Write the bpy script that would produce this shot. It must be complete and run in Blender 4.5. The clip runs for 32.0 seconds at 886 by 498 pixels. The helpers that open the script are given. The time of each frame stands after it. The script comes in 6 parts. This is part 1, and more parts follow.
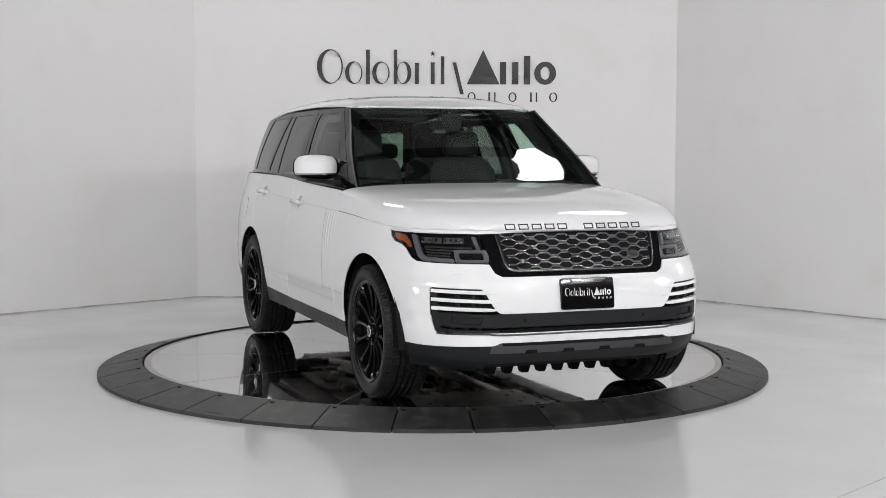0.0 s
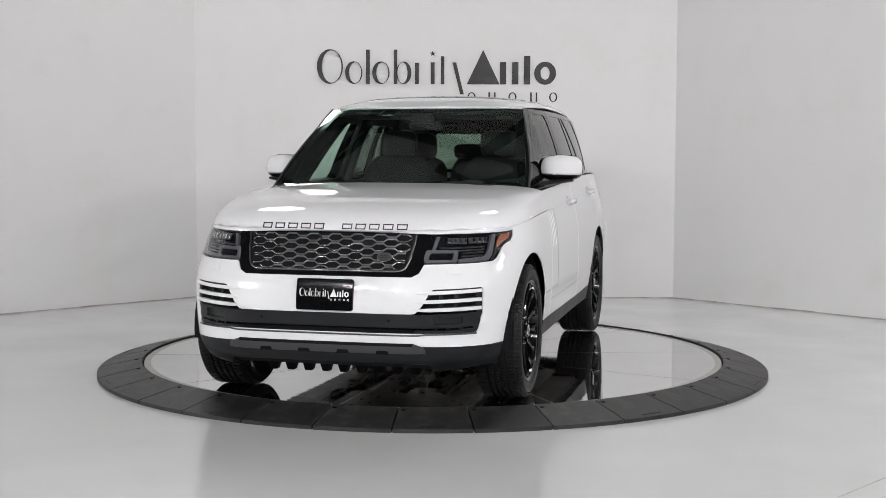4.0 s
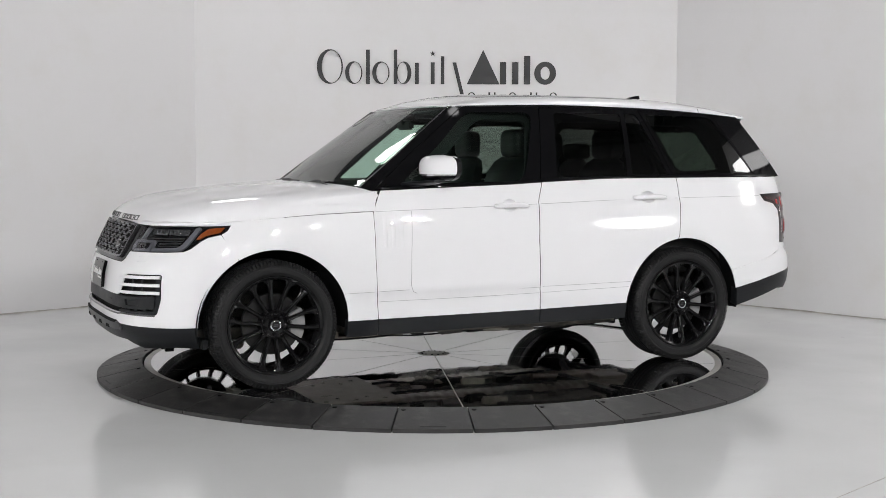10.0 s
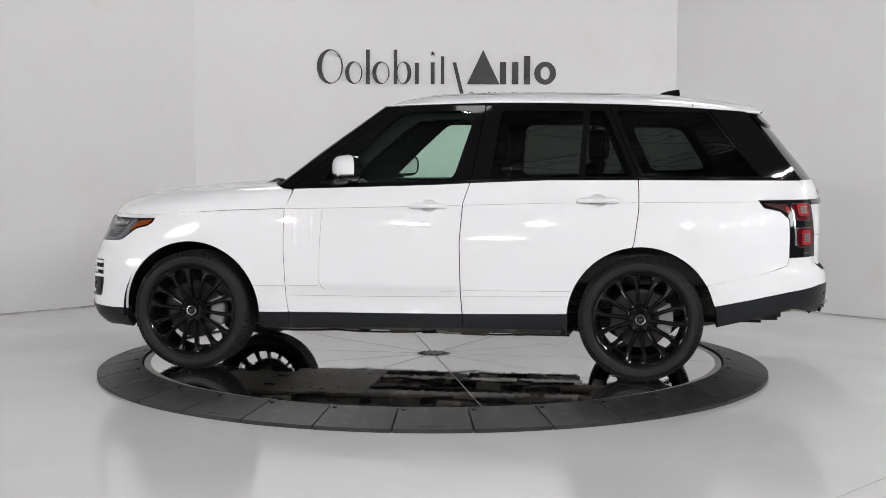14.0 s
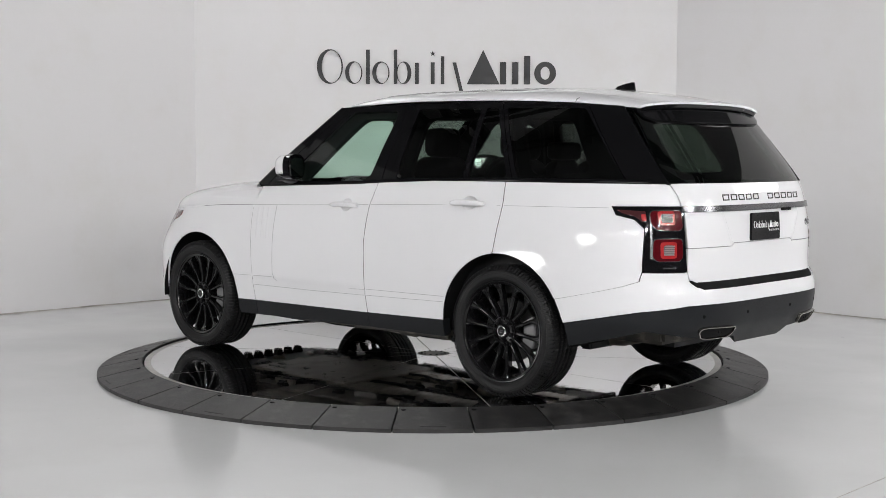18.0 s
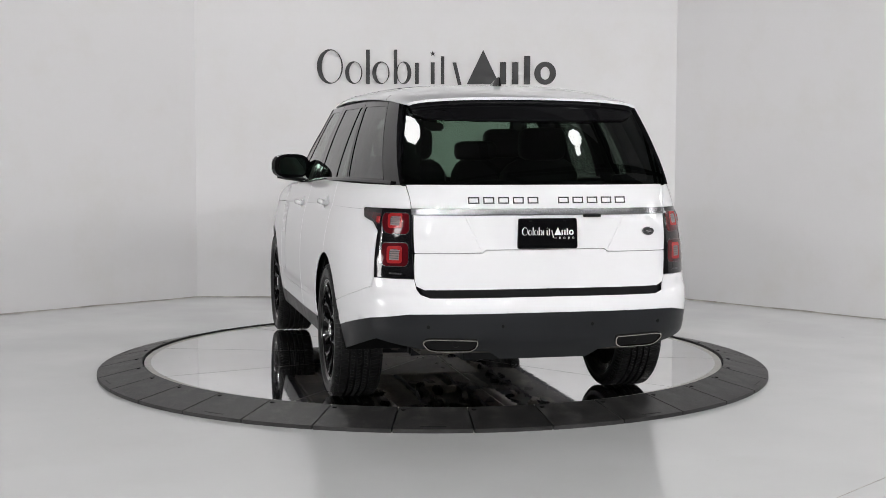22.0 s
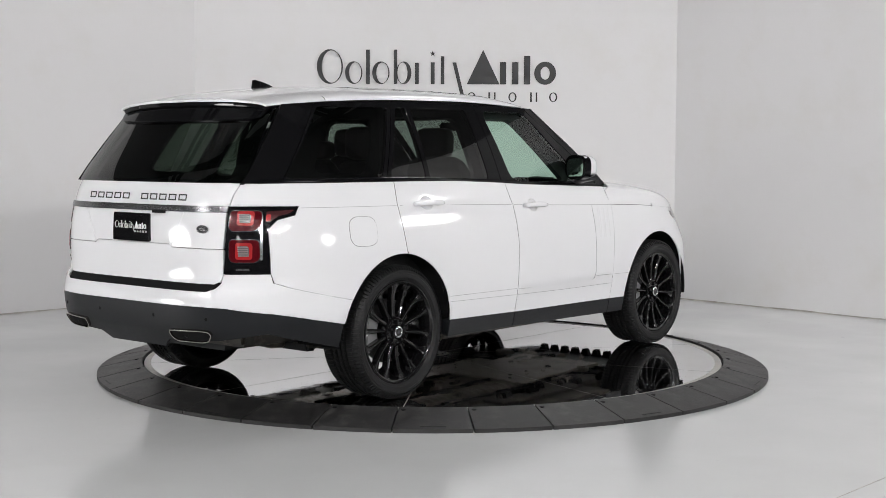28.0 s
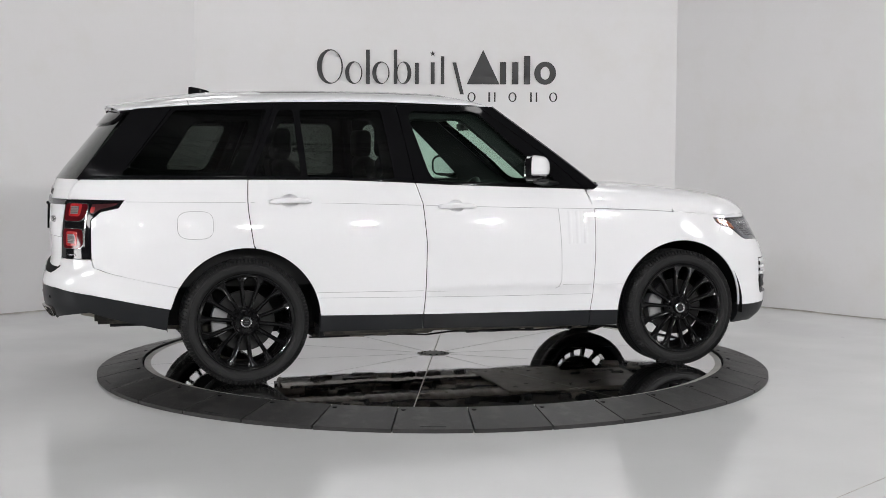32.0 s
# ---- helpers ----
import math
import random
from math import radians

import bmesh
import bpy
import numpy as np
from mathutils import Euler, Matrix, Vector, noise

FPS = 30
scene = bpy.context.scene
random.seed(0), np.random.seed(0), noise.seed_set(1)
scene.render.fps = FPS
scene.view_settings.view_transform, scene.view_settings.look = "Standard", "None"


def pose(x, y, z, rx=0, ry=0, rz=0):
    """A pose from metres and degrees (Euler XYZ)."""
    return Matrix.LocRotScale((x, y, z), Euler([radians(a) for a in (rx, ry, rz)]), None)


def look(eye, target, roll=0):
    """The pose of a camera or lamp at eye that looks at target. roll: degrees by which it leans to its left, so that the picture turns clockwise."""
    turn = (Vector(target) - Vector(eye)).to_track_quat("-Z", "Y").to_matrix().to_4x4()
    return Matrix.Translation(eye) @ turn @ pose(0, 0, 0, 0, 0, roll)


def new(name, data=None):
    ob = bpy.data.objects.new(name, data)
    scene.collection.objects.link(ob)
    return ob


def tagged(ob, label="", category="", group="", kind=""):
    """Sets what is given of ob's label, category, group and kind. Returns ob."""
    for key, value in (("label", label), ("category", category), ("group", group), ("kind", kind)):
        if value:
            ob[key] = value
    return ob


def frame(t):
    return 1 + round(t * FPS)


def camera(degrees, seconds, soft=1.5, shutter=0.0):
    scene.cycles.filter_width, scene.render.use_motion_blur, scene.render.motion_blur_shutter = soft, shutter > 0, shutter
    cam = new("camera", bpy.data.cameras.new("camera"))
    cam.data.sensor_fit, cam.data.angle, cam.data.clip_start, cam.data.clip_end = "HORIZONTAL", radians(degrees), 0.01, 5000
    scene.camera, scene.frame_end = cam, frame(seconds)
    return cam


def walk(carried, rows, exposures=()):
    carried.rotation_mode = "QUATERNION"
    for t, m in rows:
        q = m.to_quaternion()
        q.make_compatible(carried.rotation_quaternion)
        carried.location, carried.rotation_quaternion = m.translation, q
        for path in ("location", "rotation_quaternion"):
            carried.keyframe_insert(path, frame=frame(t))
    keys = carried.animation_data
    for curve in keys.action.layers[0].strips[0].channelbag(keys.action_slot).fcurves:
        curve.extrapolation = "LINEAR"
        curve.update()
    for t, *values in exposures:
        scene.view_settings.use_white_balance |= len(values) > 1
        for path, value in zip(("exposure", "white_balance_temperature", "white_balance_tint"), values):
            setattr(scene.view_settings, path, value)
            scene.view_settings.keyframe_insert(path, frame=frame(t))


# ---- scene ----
from mathutils.geometry import delaunay_2d_cdt

# ---- camera: it stands still on a tripod; the car turns ----
cam = camera(37.88, 32.0, soft=0.6)
EYE = (0.0, -9.170, 1.429)
AIM = (0.0073287, 0.9972328, -0.0739801)
CAM_POSE = look(EYE, (EYE[0] + AIM[0], EYE[1] + AIM[1], EYE[2] + AIM[2]), 0.148)
walk(cam, [(0.0, CAM_POSE), (32.0, CAM_POSE)], exposures=[(0.0, 0.03), (32.0, 0.03)])

# heading of the turntable, degrees, at seconds
TURN = [(0.0, -69.12), (1.0, -77.47), (2.0, -86.12), (3.0, -95.49), (4.5, -109.05), (6.0, -121.69), (7.0, -130.13),
        (8.0, -138.82), (9.0, -147.51), (10.0, -156.07), (11.0, -164.54), (12.0, -172.72), (13.0, -180.79), (14.0, -189.01),
        (15.5, -201.81), (17.0, -214.87), (18.0, -223.58), (19.0, -232.04), (20.0, -240.34), (21.0, -248.66), (22.0, -257.17),
        (23.0, -265.72), (24.0, -274.94), (25.0, -284.13), (26.5, -297.19), (28.0, -309.91), (29.0, -318.51), (30.0, -327.2),
        (31.0, -335.76), (32.0, -344.18)]

# ---- world and light ----
FLOOR_Z = -0.072
world = bpy.data.worlds.new("studio_world")
scene.world = world
world.use_nodes = True
world.node_tree.nodes["Background"].inputs[0].default_value = (0.6, 0.65, 0.75, 1)
world.node_tree.nodes["Background"].inputs[1].default_value = 0.05


# ---- materials ----
def mat(name, color, rough=0.5, metal=0.0, vary=0.08, scale=6.0, bump=0.0, bump_scale=120.0, coat=0.0, spec=0.5,
        stain=None, stain_scale=1.5, stain_amount=0.3, rough_vary=0.1, island=0.0):
    """Principled surface with colour variation at two scales, uneven gloss and fine relief."""
    m = bpy.data.materials.new(name)
    m.use_nodes = True
    nt = m.node_tree
    n, l = nt.nodes, nt.links
    b = n["Principled BSDF"]
    b.inputs["Roughness"].default_value = rough
    b.inputs["Metallic"].default_value = metal
    b.inputs["Specular IOR Level"].default_value = spec
    b.inputs["Coat Weight"].default_value = coat
    b.inputs["Coat Roughness"].default_value = 0.045
    tc = n.new("ShaderNodeTexCoord")
    out = None
    big = n.new("ShaderNodeTexNoise")
    big.inputs["Scale"].default_value = scale
    big.inputs["Detail"].default_value = 6
    l.new(tc.outputs["Object"], big.inputs["Vector"])
    ramp = n.new("ShaderNodeMapRange")
    ramp.inputs["From Min"].default_value, ramp.inputs["From Max"].default_value = 0.3, 0.7
    ramp.inputs["To Min"].default_value, ramp.inputs["To Max"].default_value = 1 - vary, 1 + vary
    l.new(big.outputs["Fac"], ramp.inputs["Value"])
    mix = n.new("ShaderNodeMix")
    mix.data_type, mix.blend_type = "RGBA", "MULTIPLY"
    mix.inputs["Factor"].default_value = 1.0
    mix.inputs["A"].default_value = (*color, 1)
    l.new(ramp.outputs["Result"], mix.inputs["B"])
    out = mix.outputs["Result"]
    if stain:
        s = n.new("ShaderNodeTexNoise")
        s.inputs["Scale"].default_value, s.inputs["Detail"].default_value, s.inputs["Roughness"].default_value = stain_scale, 8, 0.65
        l.new(tc.outputs["Object"], s.inputs["Vector"])
        r2 = n.new("ShaderNodeMapRange")
        r2.inputs["From Min"].default_value, r2.inputs["From Max"].default_value = 0.5, 0.78
        r2.inputs["To Min"].default_value, r2.inputs["To Max"].default_value = 0, stain_amount
        l.new(s.outputs["Fac"], r2.inputs["Value"])
        m2 = n.new("ShaderNodeMix")
        m2.data_type = "RGBA"
        l.new(r2.outputs["Result"], m2.inputs["Factor"])
        l.new(out, m2.inputs["A"])
        m2.inputs["B"].default_value = (*stain, 1)
        out = m2.outputs["Result"]
    if island:
        oi = n.new("ShaderNodeObjectInfo")
        r3 = n.new("ShaderNodeMapRange")
        r3.inputs["To Min"].default_value, r3.inputs["To Max"].default_value = 1 - island, 1 + island
        l.new(oi.outputs["Random"], r3.inputs["Value"])
        m3 = n.new("ShaderNodeMix")
        m3.data_type, m3.blend_type = "RGBA", "MULTIPLY"
        m3.inputs["Factor"].default_value = 1.0
        l.new(out, m3.inputs["A"])
        l.new(r3.outputs["Result"], m3.inputs["B"])
        out = m3.outputs["Result"]
    l.new(out, b.inputs["Base Color"])
    fine = n.new("ShaderNodeTexNoise")
    fine.inputs["Scale"].default_value = bump_scale
    fine.inputs["Detail"].default_value = 3
    l.new(tc.outputs["Object"], fine.inputs["Vector"])
    if rough_vary:
        r4 = n.new("ShaderNodeMapRange")
        r4.inputs["From Min"].default_value, r4.inputs["From Max"].default_value = 0.3, 0.7
        r4.inputs["To Min"].default_value = max(0.0, rough * (1 - rough_vary))
        r4.inputs["To Max"].default_value = min(1.0, rough * (1 + rough_vary))
        l.new(big.outputs["Fac"], r4.inputs["Value"])
        l.new(r4.outputs["Result"], b.inputs["Roughness"])
    if bump:
        bp = n.new("ShaderNodeBump")
        bp.inputs["Strength"].default_value = bump
        bp.inputs["Distance"].default_value = 0.002
        l.new(fine.outputs["Fac"], bp.inputs["Height"])
        l.new(bp.outputs["Normal"], b.inputs["Normal"])
    return m


def glow(name, color, strength):
    m = bpy.data.materials.new(name)
    m.use_nodes = True
    b = m.node_tree.nodes["Principled BSDF"]
    b.inputs["Base Color"].default_value = (*color, 1)
    b.inputs["Emission Color"].default_value = (*color, 1)
    b.inputs["Emission Strength"].default_value = strength
    return m


def glass(name, tint, rough=0.0):
    """Thin tinted pane: clear through, with a mirror gloss that grows at a glance."""
    m = bpy.data.materials.new(name)
    m.use_nodes = True
    n, l = m.node_tree.nodes, m.node_tree.links
    n.remove(n["Principled BSDF"])
    tr, gl, mx, lw = (n.new("ShaderNodeBsdfTransparent"), n.new("ShaderNodeBsdfGlossy"), n.new("ShaderNodeMixShader"),
                      n.new("ShaderNodeLayerWeight"))
    tr.inputs["Color"].default_value = (*tint, 1)
    gl.inputs["Roughness"].default_value = rough
    lw.inputs["Blend"].default_value = 0.5
    power, scale_ = n.new("ShaderNodeMath"), n.new("ShaderNodeMath")
    power.operation, scale_.operation = "POWER", "MULTIPLY_ADD"
    power.inputs[1].default_value = 5.0
    scale_.inputs[1].default_value, scale_.inputs[2].default_value = 0.92, 0.075
    l.new(lw.outputs["Facing"], power.inputs[0])
    l.new(power.outputs[0], scale_.inputs[0])
    l.new(scale_.outputs[0], mx.inputs["Fac"])
    l.new(tr.outputs["BSDF"], mx.inputs[1])
    l.new(gl.outputs["BSDF"], mx.inputs[2])
    l.new(mx.outputs["Shader"], n["Material Output"].inputs["Surface"])
    return m


M_WALL = mat("wall_paint", (0.765, 0.757, 0.761), 0.55, vary=0.012, scale=0.7, bump=0.08, bump_scale=60, stain=(0.655, 0.63, 0.575), stain_scale=1.4, stain_amount=0.35)
M_FLOOR = mat("floor_epoxy", (0.698, 0.708, 0.706), 0.15, vary=0.025, scale=0.9, bump=0.02, bump_scale=25, rough_vary=0.35,
              stain=(0.50, 0.49, 0.465), stain_scale=2.2, stain_amount=0.10)
def specks(m, scale, size, dark):
    """Small dark marks scattered over a surface."""
    n, l = m.node_tree.nodes, m.node_tree.links
    b = n["Principled BSDF"]
    src = b.inputs["Base Color"].links[0].from_socket
    tc, vo, mr, mx, wob = (n.new("ShaderNodeTexCoord"), n.new("ShaderNodeTexVoronoi"), n.new("ShaderNodeMapRange"), n.new("ShaderNodeMix"), n.new("ShaderNodeTexNoise"))
    vo.inputs["Scale"].default_value = scale
    wob.inputs["Scale"].default_value = 45
    add = n.new("ShaderNodeVectorMath")
    add.operation = "MULTIPLY_ADD"
    add.inputs[1].default_value = (0.02, 0.02, 0.0)
    l.new(tc.outputs["Object"], wob.inputs["Vector"])
    l.new(wob.outputs["Color"], add.inputs[0])
    l.new(tc.outputs["Object"], add.inputs[2])
    l.new(add.outputs["Vector"], vo.inputs["Vector"])
    mr.inputs["From Min"].default_value, mr.inputs["From Max"].default_value = size, size * 0.5
    mr.inputs["To Max"].default_value = 0.75
    l.new(vo.outputs["Distance"], mr.inputs["Value"])
    mx.data_type = "RGBA"
    mx.inputs["B"].default_value = (*dark, 1)
    l.new(mr.outputs["Result"], mx.inputs["Factor"])
    l.new(src, mx.inputs["A"])
    l.new(mx.outputs["Result"], b.inputs["Base Color"])


# the dark of an unlit hall is put into this colour
M_HALL = mat("unlit_hall_dark", (0.09, 0.09, 0.092), 0.7, vary=0.05, scale=1.0)
# grey of dirt, with the shadow line at the wall's foot put in
M_BEAD = mat("dirt_and_shade_line", (0.40, 0.385, 0.355), 0.7, vary=0.4, scale=5, stain=(0.09, 0.08, 0.065), stain_scale=7, stain_amount=0.8)
specks(M_FLOOR, 2.3, 0.030, (0.13, 0.12, 0.11))
M_CEIL = mat("ceiling_sheet", (0.50, 0.50, 0.51), 0.7, vary=0.05, scale=1.0)
M_BEAM = mat("black_beam", (0.02, 0.02, 0.022), 0.5)
M_PAINT = mat("white_paint", (0.815, 0.815, 0.83), 0.45, vary=0.006, scale=3, coat=1.0, rough_vary=0.05, spec=0.1, bump=0.012, bump_scale=40)
M_GLOSS = mat("gloss_black", (0.0055, 0.0055, 0.0062), 0.05, vary=0.05, spec=0.16)
M_WHEEL = mat("wheel_black", (0.0055, 0.0055, 0.006), 0.11, vary=0.1, spec=0.38)
M_TRIM = mat("black_plastic", (0.0105, 0.0115, 0.0132), 0.42, spec=0.26, vary=0.08, bump=0.12, bump_scale=600)
# near black with little gloss, also painted in as shade of openings and gaps
M_DARK = mat("inner_black", (0.009, 0.009, 0.0095), 0.8, spec=0.12)
M_RUBBER = mat("tyre_rubber", (0.0105, 0.0105, 0.011), 0.5, spec=0.28, vary=0.12, scale=14, bump=0.15, bump_scale=300)
M_MAT = mat("ramp_rubber", (0.024, 0.0235, 0.0235), 0.45, vary=0.32, scale=9, bump=0.5, bump_scale=150, stain=(0.11, 0.107, 0.10),
            stain_scale=10, stain_amount=0.55, island=0.28, spec=0.4)
M_MIRROR = mat("polished_plate", (0.80, 0.805, 0.81), 0.03, metal=1.0, vary=0.03, scale=2, rough_vary=0.7, bump=0.10, bump_scale=14, stain=(0.5, 0.48, 0.45), stain_scale=3, stain_amount=0.2)
M_PALE = mat("pale_metal", (0.46, 0.45, 0.42), 0.35, metal=0.15, vary=0.12, scale=15, stain=(0.2, 0.19, 0.17), stain_scale=12, stain_amount=0.5)
M_CHROME = mat("chrome", (0.75, 0.75, 0.76), 0.08, metal=1.0, vary=0.03)
M_SATIN = mat("satin_silver", (0.17, 0.17, 0.178), 0.24, metal=0.9, vary=0.04)
M_GUN = mat("gunmetal", (0.10, 0.10, 0.105), 0.3, metal=0.8, vary=0.06)
M_LETTER = mat("sign_black", (0.012, 0.012, 0.014), 0.45, vary=0.1)
M_WHITE = mat("white_print", (0.75, 0.75, 0.75), 0.5, vary=0.02)
M_GLASS = glass("green_glass", (0.72, 0.88, 0.79))
M_TINT = glass("privacy_glass", (0.185, 0.205, 0.19))
M_TINT2 = glass("dark_privacy_glass", (0.18, 0.24, 0.195))
M_CLEAR = glass("clear_lens", (0.93, 0.94, 0.95))
M_CABIN = mat("black_leather", (0.0095, 0.0095, 0.0100), 0.5, spec=0.25, vary=0.15, scale=9, bump=0.2, bump_scale=250)
M_RED = mat("red_lens", (0.075, 0.004, 0.007), 0.10, vary=0.12, scale=60, spec=0.4)
M_AMBER = mat("amber_lens", (0.30, 0.062, 0.010), 0.12, vary=0.08, scale=60, coat=0.8)
M_SMOKE = mat("smoked_lens", (0.006, 0.006, 0.007), 0.06, spec=0.4)
M_LIGHT = glow("softbox_cloth", (1.0, 0.985, 0.985), 15.0)
M_EXH = mat("worn_steel", (0.35, 0.32, 0.28), 0.35, metal=0.9, vary=0.2, scale=10)


# ---- mesh helpers ----
def part(name, bm, material, parent=None, label="", smooth=False, sharp=35):
    me = bpy.data.meshes.new(name)
    bmesh.ops.recalc_face_normals(bm, faces=bm.faces)
    bm.to_mesh(me)
    bm.free()
    return part_mesh(name, me, material, parent, label, smooth, sharp)


def part_mesh(name, me, material, parent=None, label="", smooth=False, sharp=35):
    me.materials.append(material)
    if smooth:
        for p in me.polygons:
            p.use_smooth = True
        if sharp:
            me.set_sharp_from_angle(angle=radians(sharp))
    ob = new(name, me)
    ob.parent = parent
    if label:
        tagged(ob, label)
    return ob


def box(bm, x0, x1, y0, y1, z0, z1, bevel=0.0):
    r = bmesh.ops.create_cube(bm, size=1.0, matrix=Matrix.LocRotScale(((x0 + x1) / 2, (y0 + y1) / 2, (z0 + z1) / 2), None,
                                                                      (abs(x1 - x0), abs(y1 - y0), abs(z1 - z0))))
    if bevel:
        es = list({e for v in r["verts"] for e in v.link_edges})
        bmesh.ops.bevel(bm, geom=es, offset=bevel, segments=2, affect="EDGES")
    return bm


def prism(bm, pts, m, depth):
    """A flat outline (x, y) of matrix m, pulled along -z by depth."""
    top = [bm.verts.new(m @ Vector((x, y, 0))) for x, y in pts]
    low = [bm.verts.new(m @ Vector((x, y, -depth))) for x, y in pts]
    bm.faces.new(top)
    bm.faces.new(low[::-1])
    for i in range(len(pts)):
        j = (i + 1) % len(pts)
        bm.faces.new((top[i], low[i], low[j], top[j]))
    return bm


def lathe(bm, profile, steps=64, axis="y", close=True, span=2 * math.pi, start=0.0):
    """Turns the profile (radius, along) round an axis through the origin."""
    rings = []
    n = steps if close else steps + 1
    for i in range(n):
        a = start + span * i / steps
        ca, sa = math.cos(a), math.sin(a)
        ring = []
        for r, h in profile:
            if axis == "y":
                ring.append(bm.verts.new((r * ca, h, r * sa)))
            elif axis == "x":
                ring.append(bm.verts.new((h, r * ca, r * sa)))
            else:
                ring.append(bm.verts.new((r * ca, r * sa, h)))
        rings.append(ring)
    for i in range(steps):
        a, b = rings[i], rings[(i + 1) % n]
        for k in range(len(profile) - 1):
            bm.faces.new((a[k], b[k], b[k + 1], a[k + 1]))
    return bm


def tube(bm, pts, radius, sides=10, caps=True):
    """A round bar along points."""
    rings = []
    pts = [Vector(p) for p in pts]
    for i, p in enumerate(pts):
        d = (pts[min(i + 1, len(pts) - 1)] - pts[max(i - 1, 0)]).normalized()
        ref = Vector((0, 0, 1)) if abs(d.z) < 0.9 else Vector((1, 0, 0))
        s = d.cross(ref).normalized()
        t = s.cross(d)
        r = radius[i] if isinstance(radius, (list, tuple)) else radius
        rings.append([bm.verts.new(p + (s * math.cos(a) + t * math.sin(a)) * r) for a in (2 * math.pi * k / sides for k in range(sides))])
    for a, b in zip(rings, rings[1:]):
        for k in range(sides):
            bm.faces.new((a[k], b[k], b[(k + 1) % sides], a[(k + 1) % sides]))
    if caps:
        bm.faces.new(rings[0][::-1])
        bm.faces.new(rings[-1])
    return bm


def bend(knots):
    """A smooth curve through (position, value) knots that never overshoots."""
    k = sorted(knots)
    X, Y = np.array([a for a, _ in k], float), np.array([b for _, b in k], float)
    h, d = np.diff(X), np.diff(Y) / np.diff(X)
    s = np.zeros(len(X))
    s[0], s[-1] = d[0], d[-1]
    for i in range(1, len(X) - 1):
        if d[i - 1] * d[i] > 0:
            w1, w2 = 2 * h[i] + h[i - 1], h[i] + 2 * h[i - 1]
            s[i] = (w1 + w2) / (w1 / d[i - 1] + w2 / d[i])

    def f(x):
        x = min(max(x, X[0]), X[-1])
        i = min(int(np.searchsorted(X, x, "right")) - 1, len(X) - 2)
        t = (x - X[i]) / h[i]
        return float(Y[i] * (1 + 2 * t) * (1 - t) ** 2 + s[i] * h[i] * t * (1 - t) ** 2 + Y[i + 1] * t * t * (3 - 2 * t) + s[i + 1] * h[i] * t * t * (t - 1))
    return f


def inside(p, poly):
    x, y = p
    hit = False
    for (x0, y0), (x1, y1) in zip(poly, poly[1:] + poly[:1]):
        if (y0 > y) != (y1 > y) and x < (x1 - x0) * (y - y0) / (y1 - y0) + x0:
            hit = not hit
    return hit


def dense(poly, step):
    out = []
    for (x0, y0), (x1, y1) in zip(poly, poly[1:] + poly[:1]):
        n = max(1, int(math.hypot(x1 - x0, y1 - y0) / step + 0.5))
        out += [(x0 + (x1 - x0) * i / n, y0 + (y1 - y0) * i / n) for i in range(n)]
    return out


def arc(cx, cz, r, a0, a1, n=28):
    return [(cx + r * math.cos(radians(a0 + (a1 - a0) * i / n)), cz + r * math.sin(radians(a0 + (a1 - a0) * i / n))) for i in range(n + 1)]


def rounded(poly, r, n=4):
    """The outline with its corners rounded."""
    out = []
    for i, p in enumerate(poly):
        a, b = Vector(poly[i - 1]), Vector(poly[(i + 1) % len(poly)])
        p = Vector(p)
        k = min(r, (a - p).length * 0.45, (b - p).length * 0.45)
        s, e = p + (a - p).normalized() * k, p + (b - p).normalized() * k
        for j in range(n + 1):
            t = j / n
            out.append(tuple(s * (1 - t) ** 2 + p * 2 * t * (1 - t) + e * t * t))
    return out


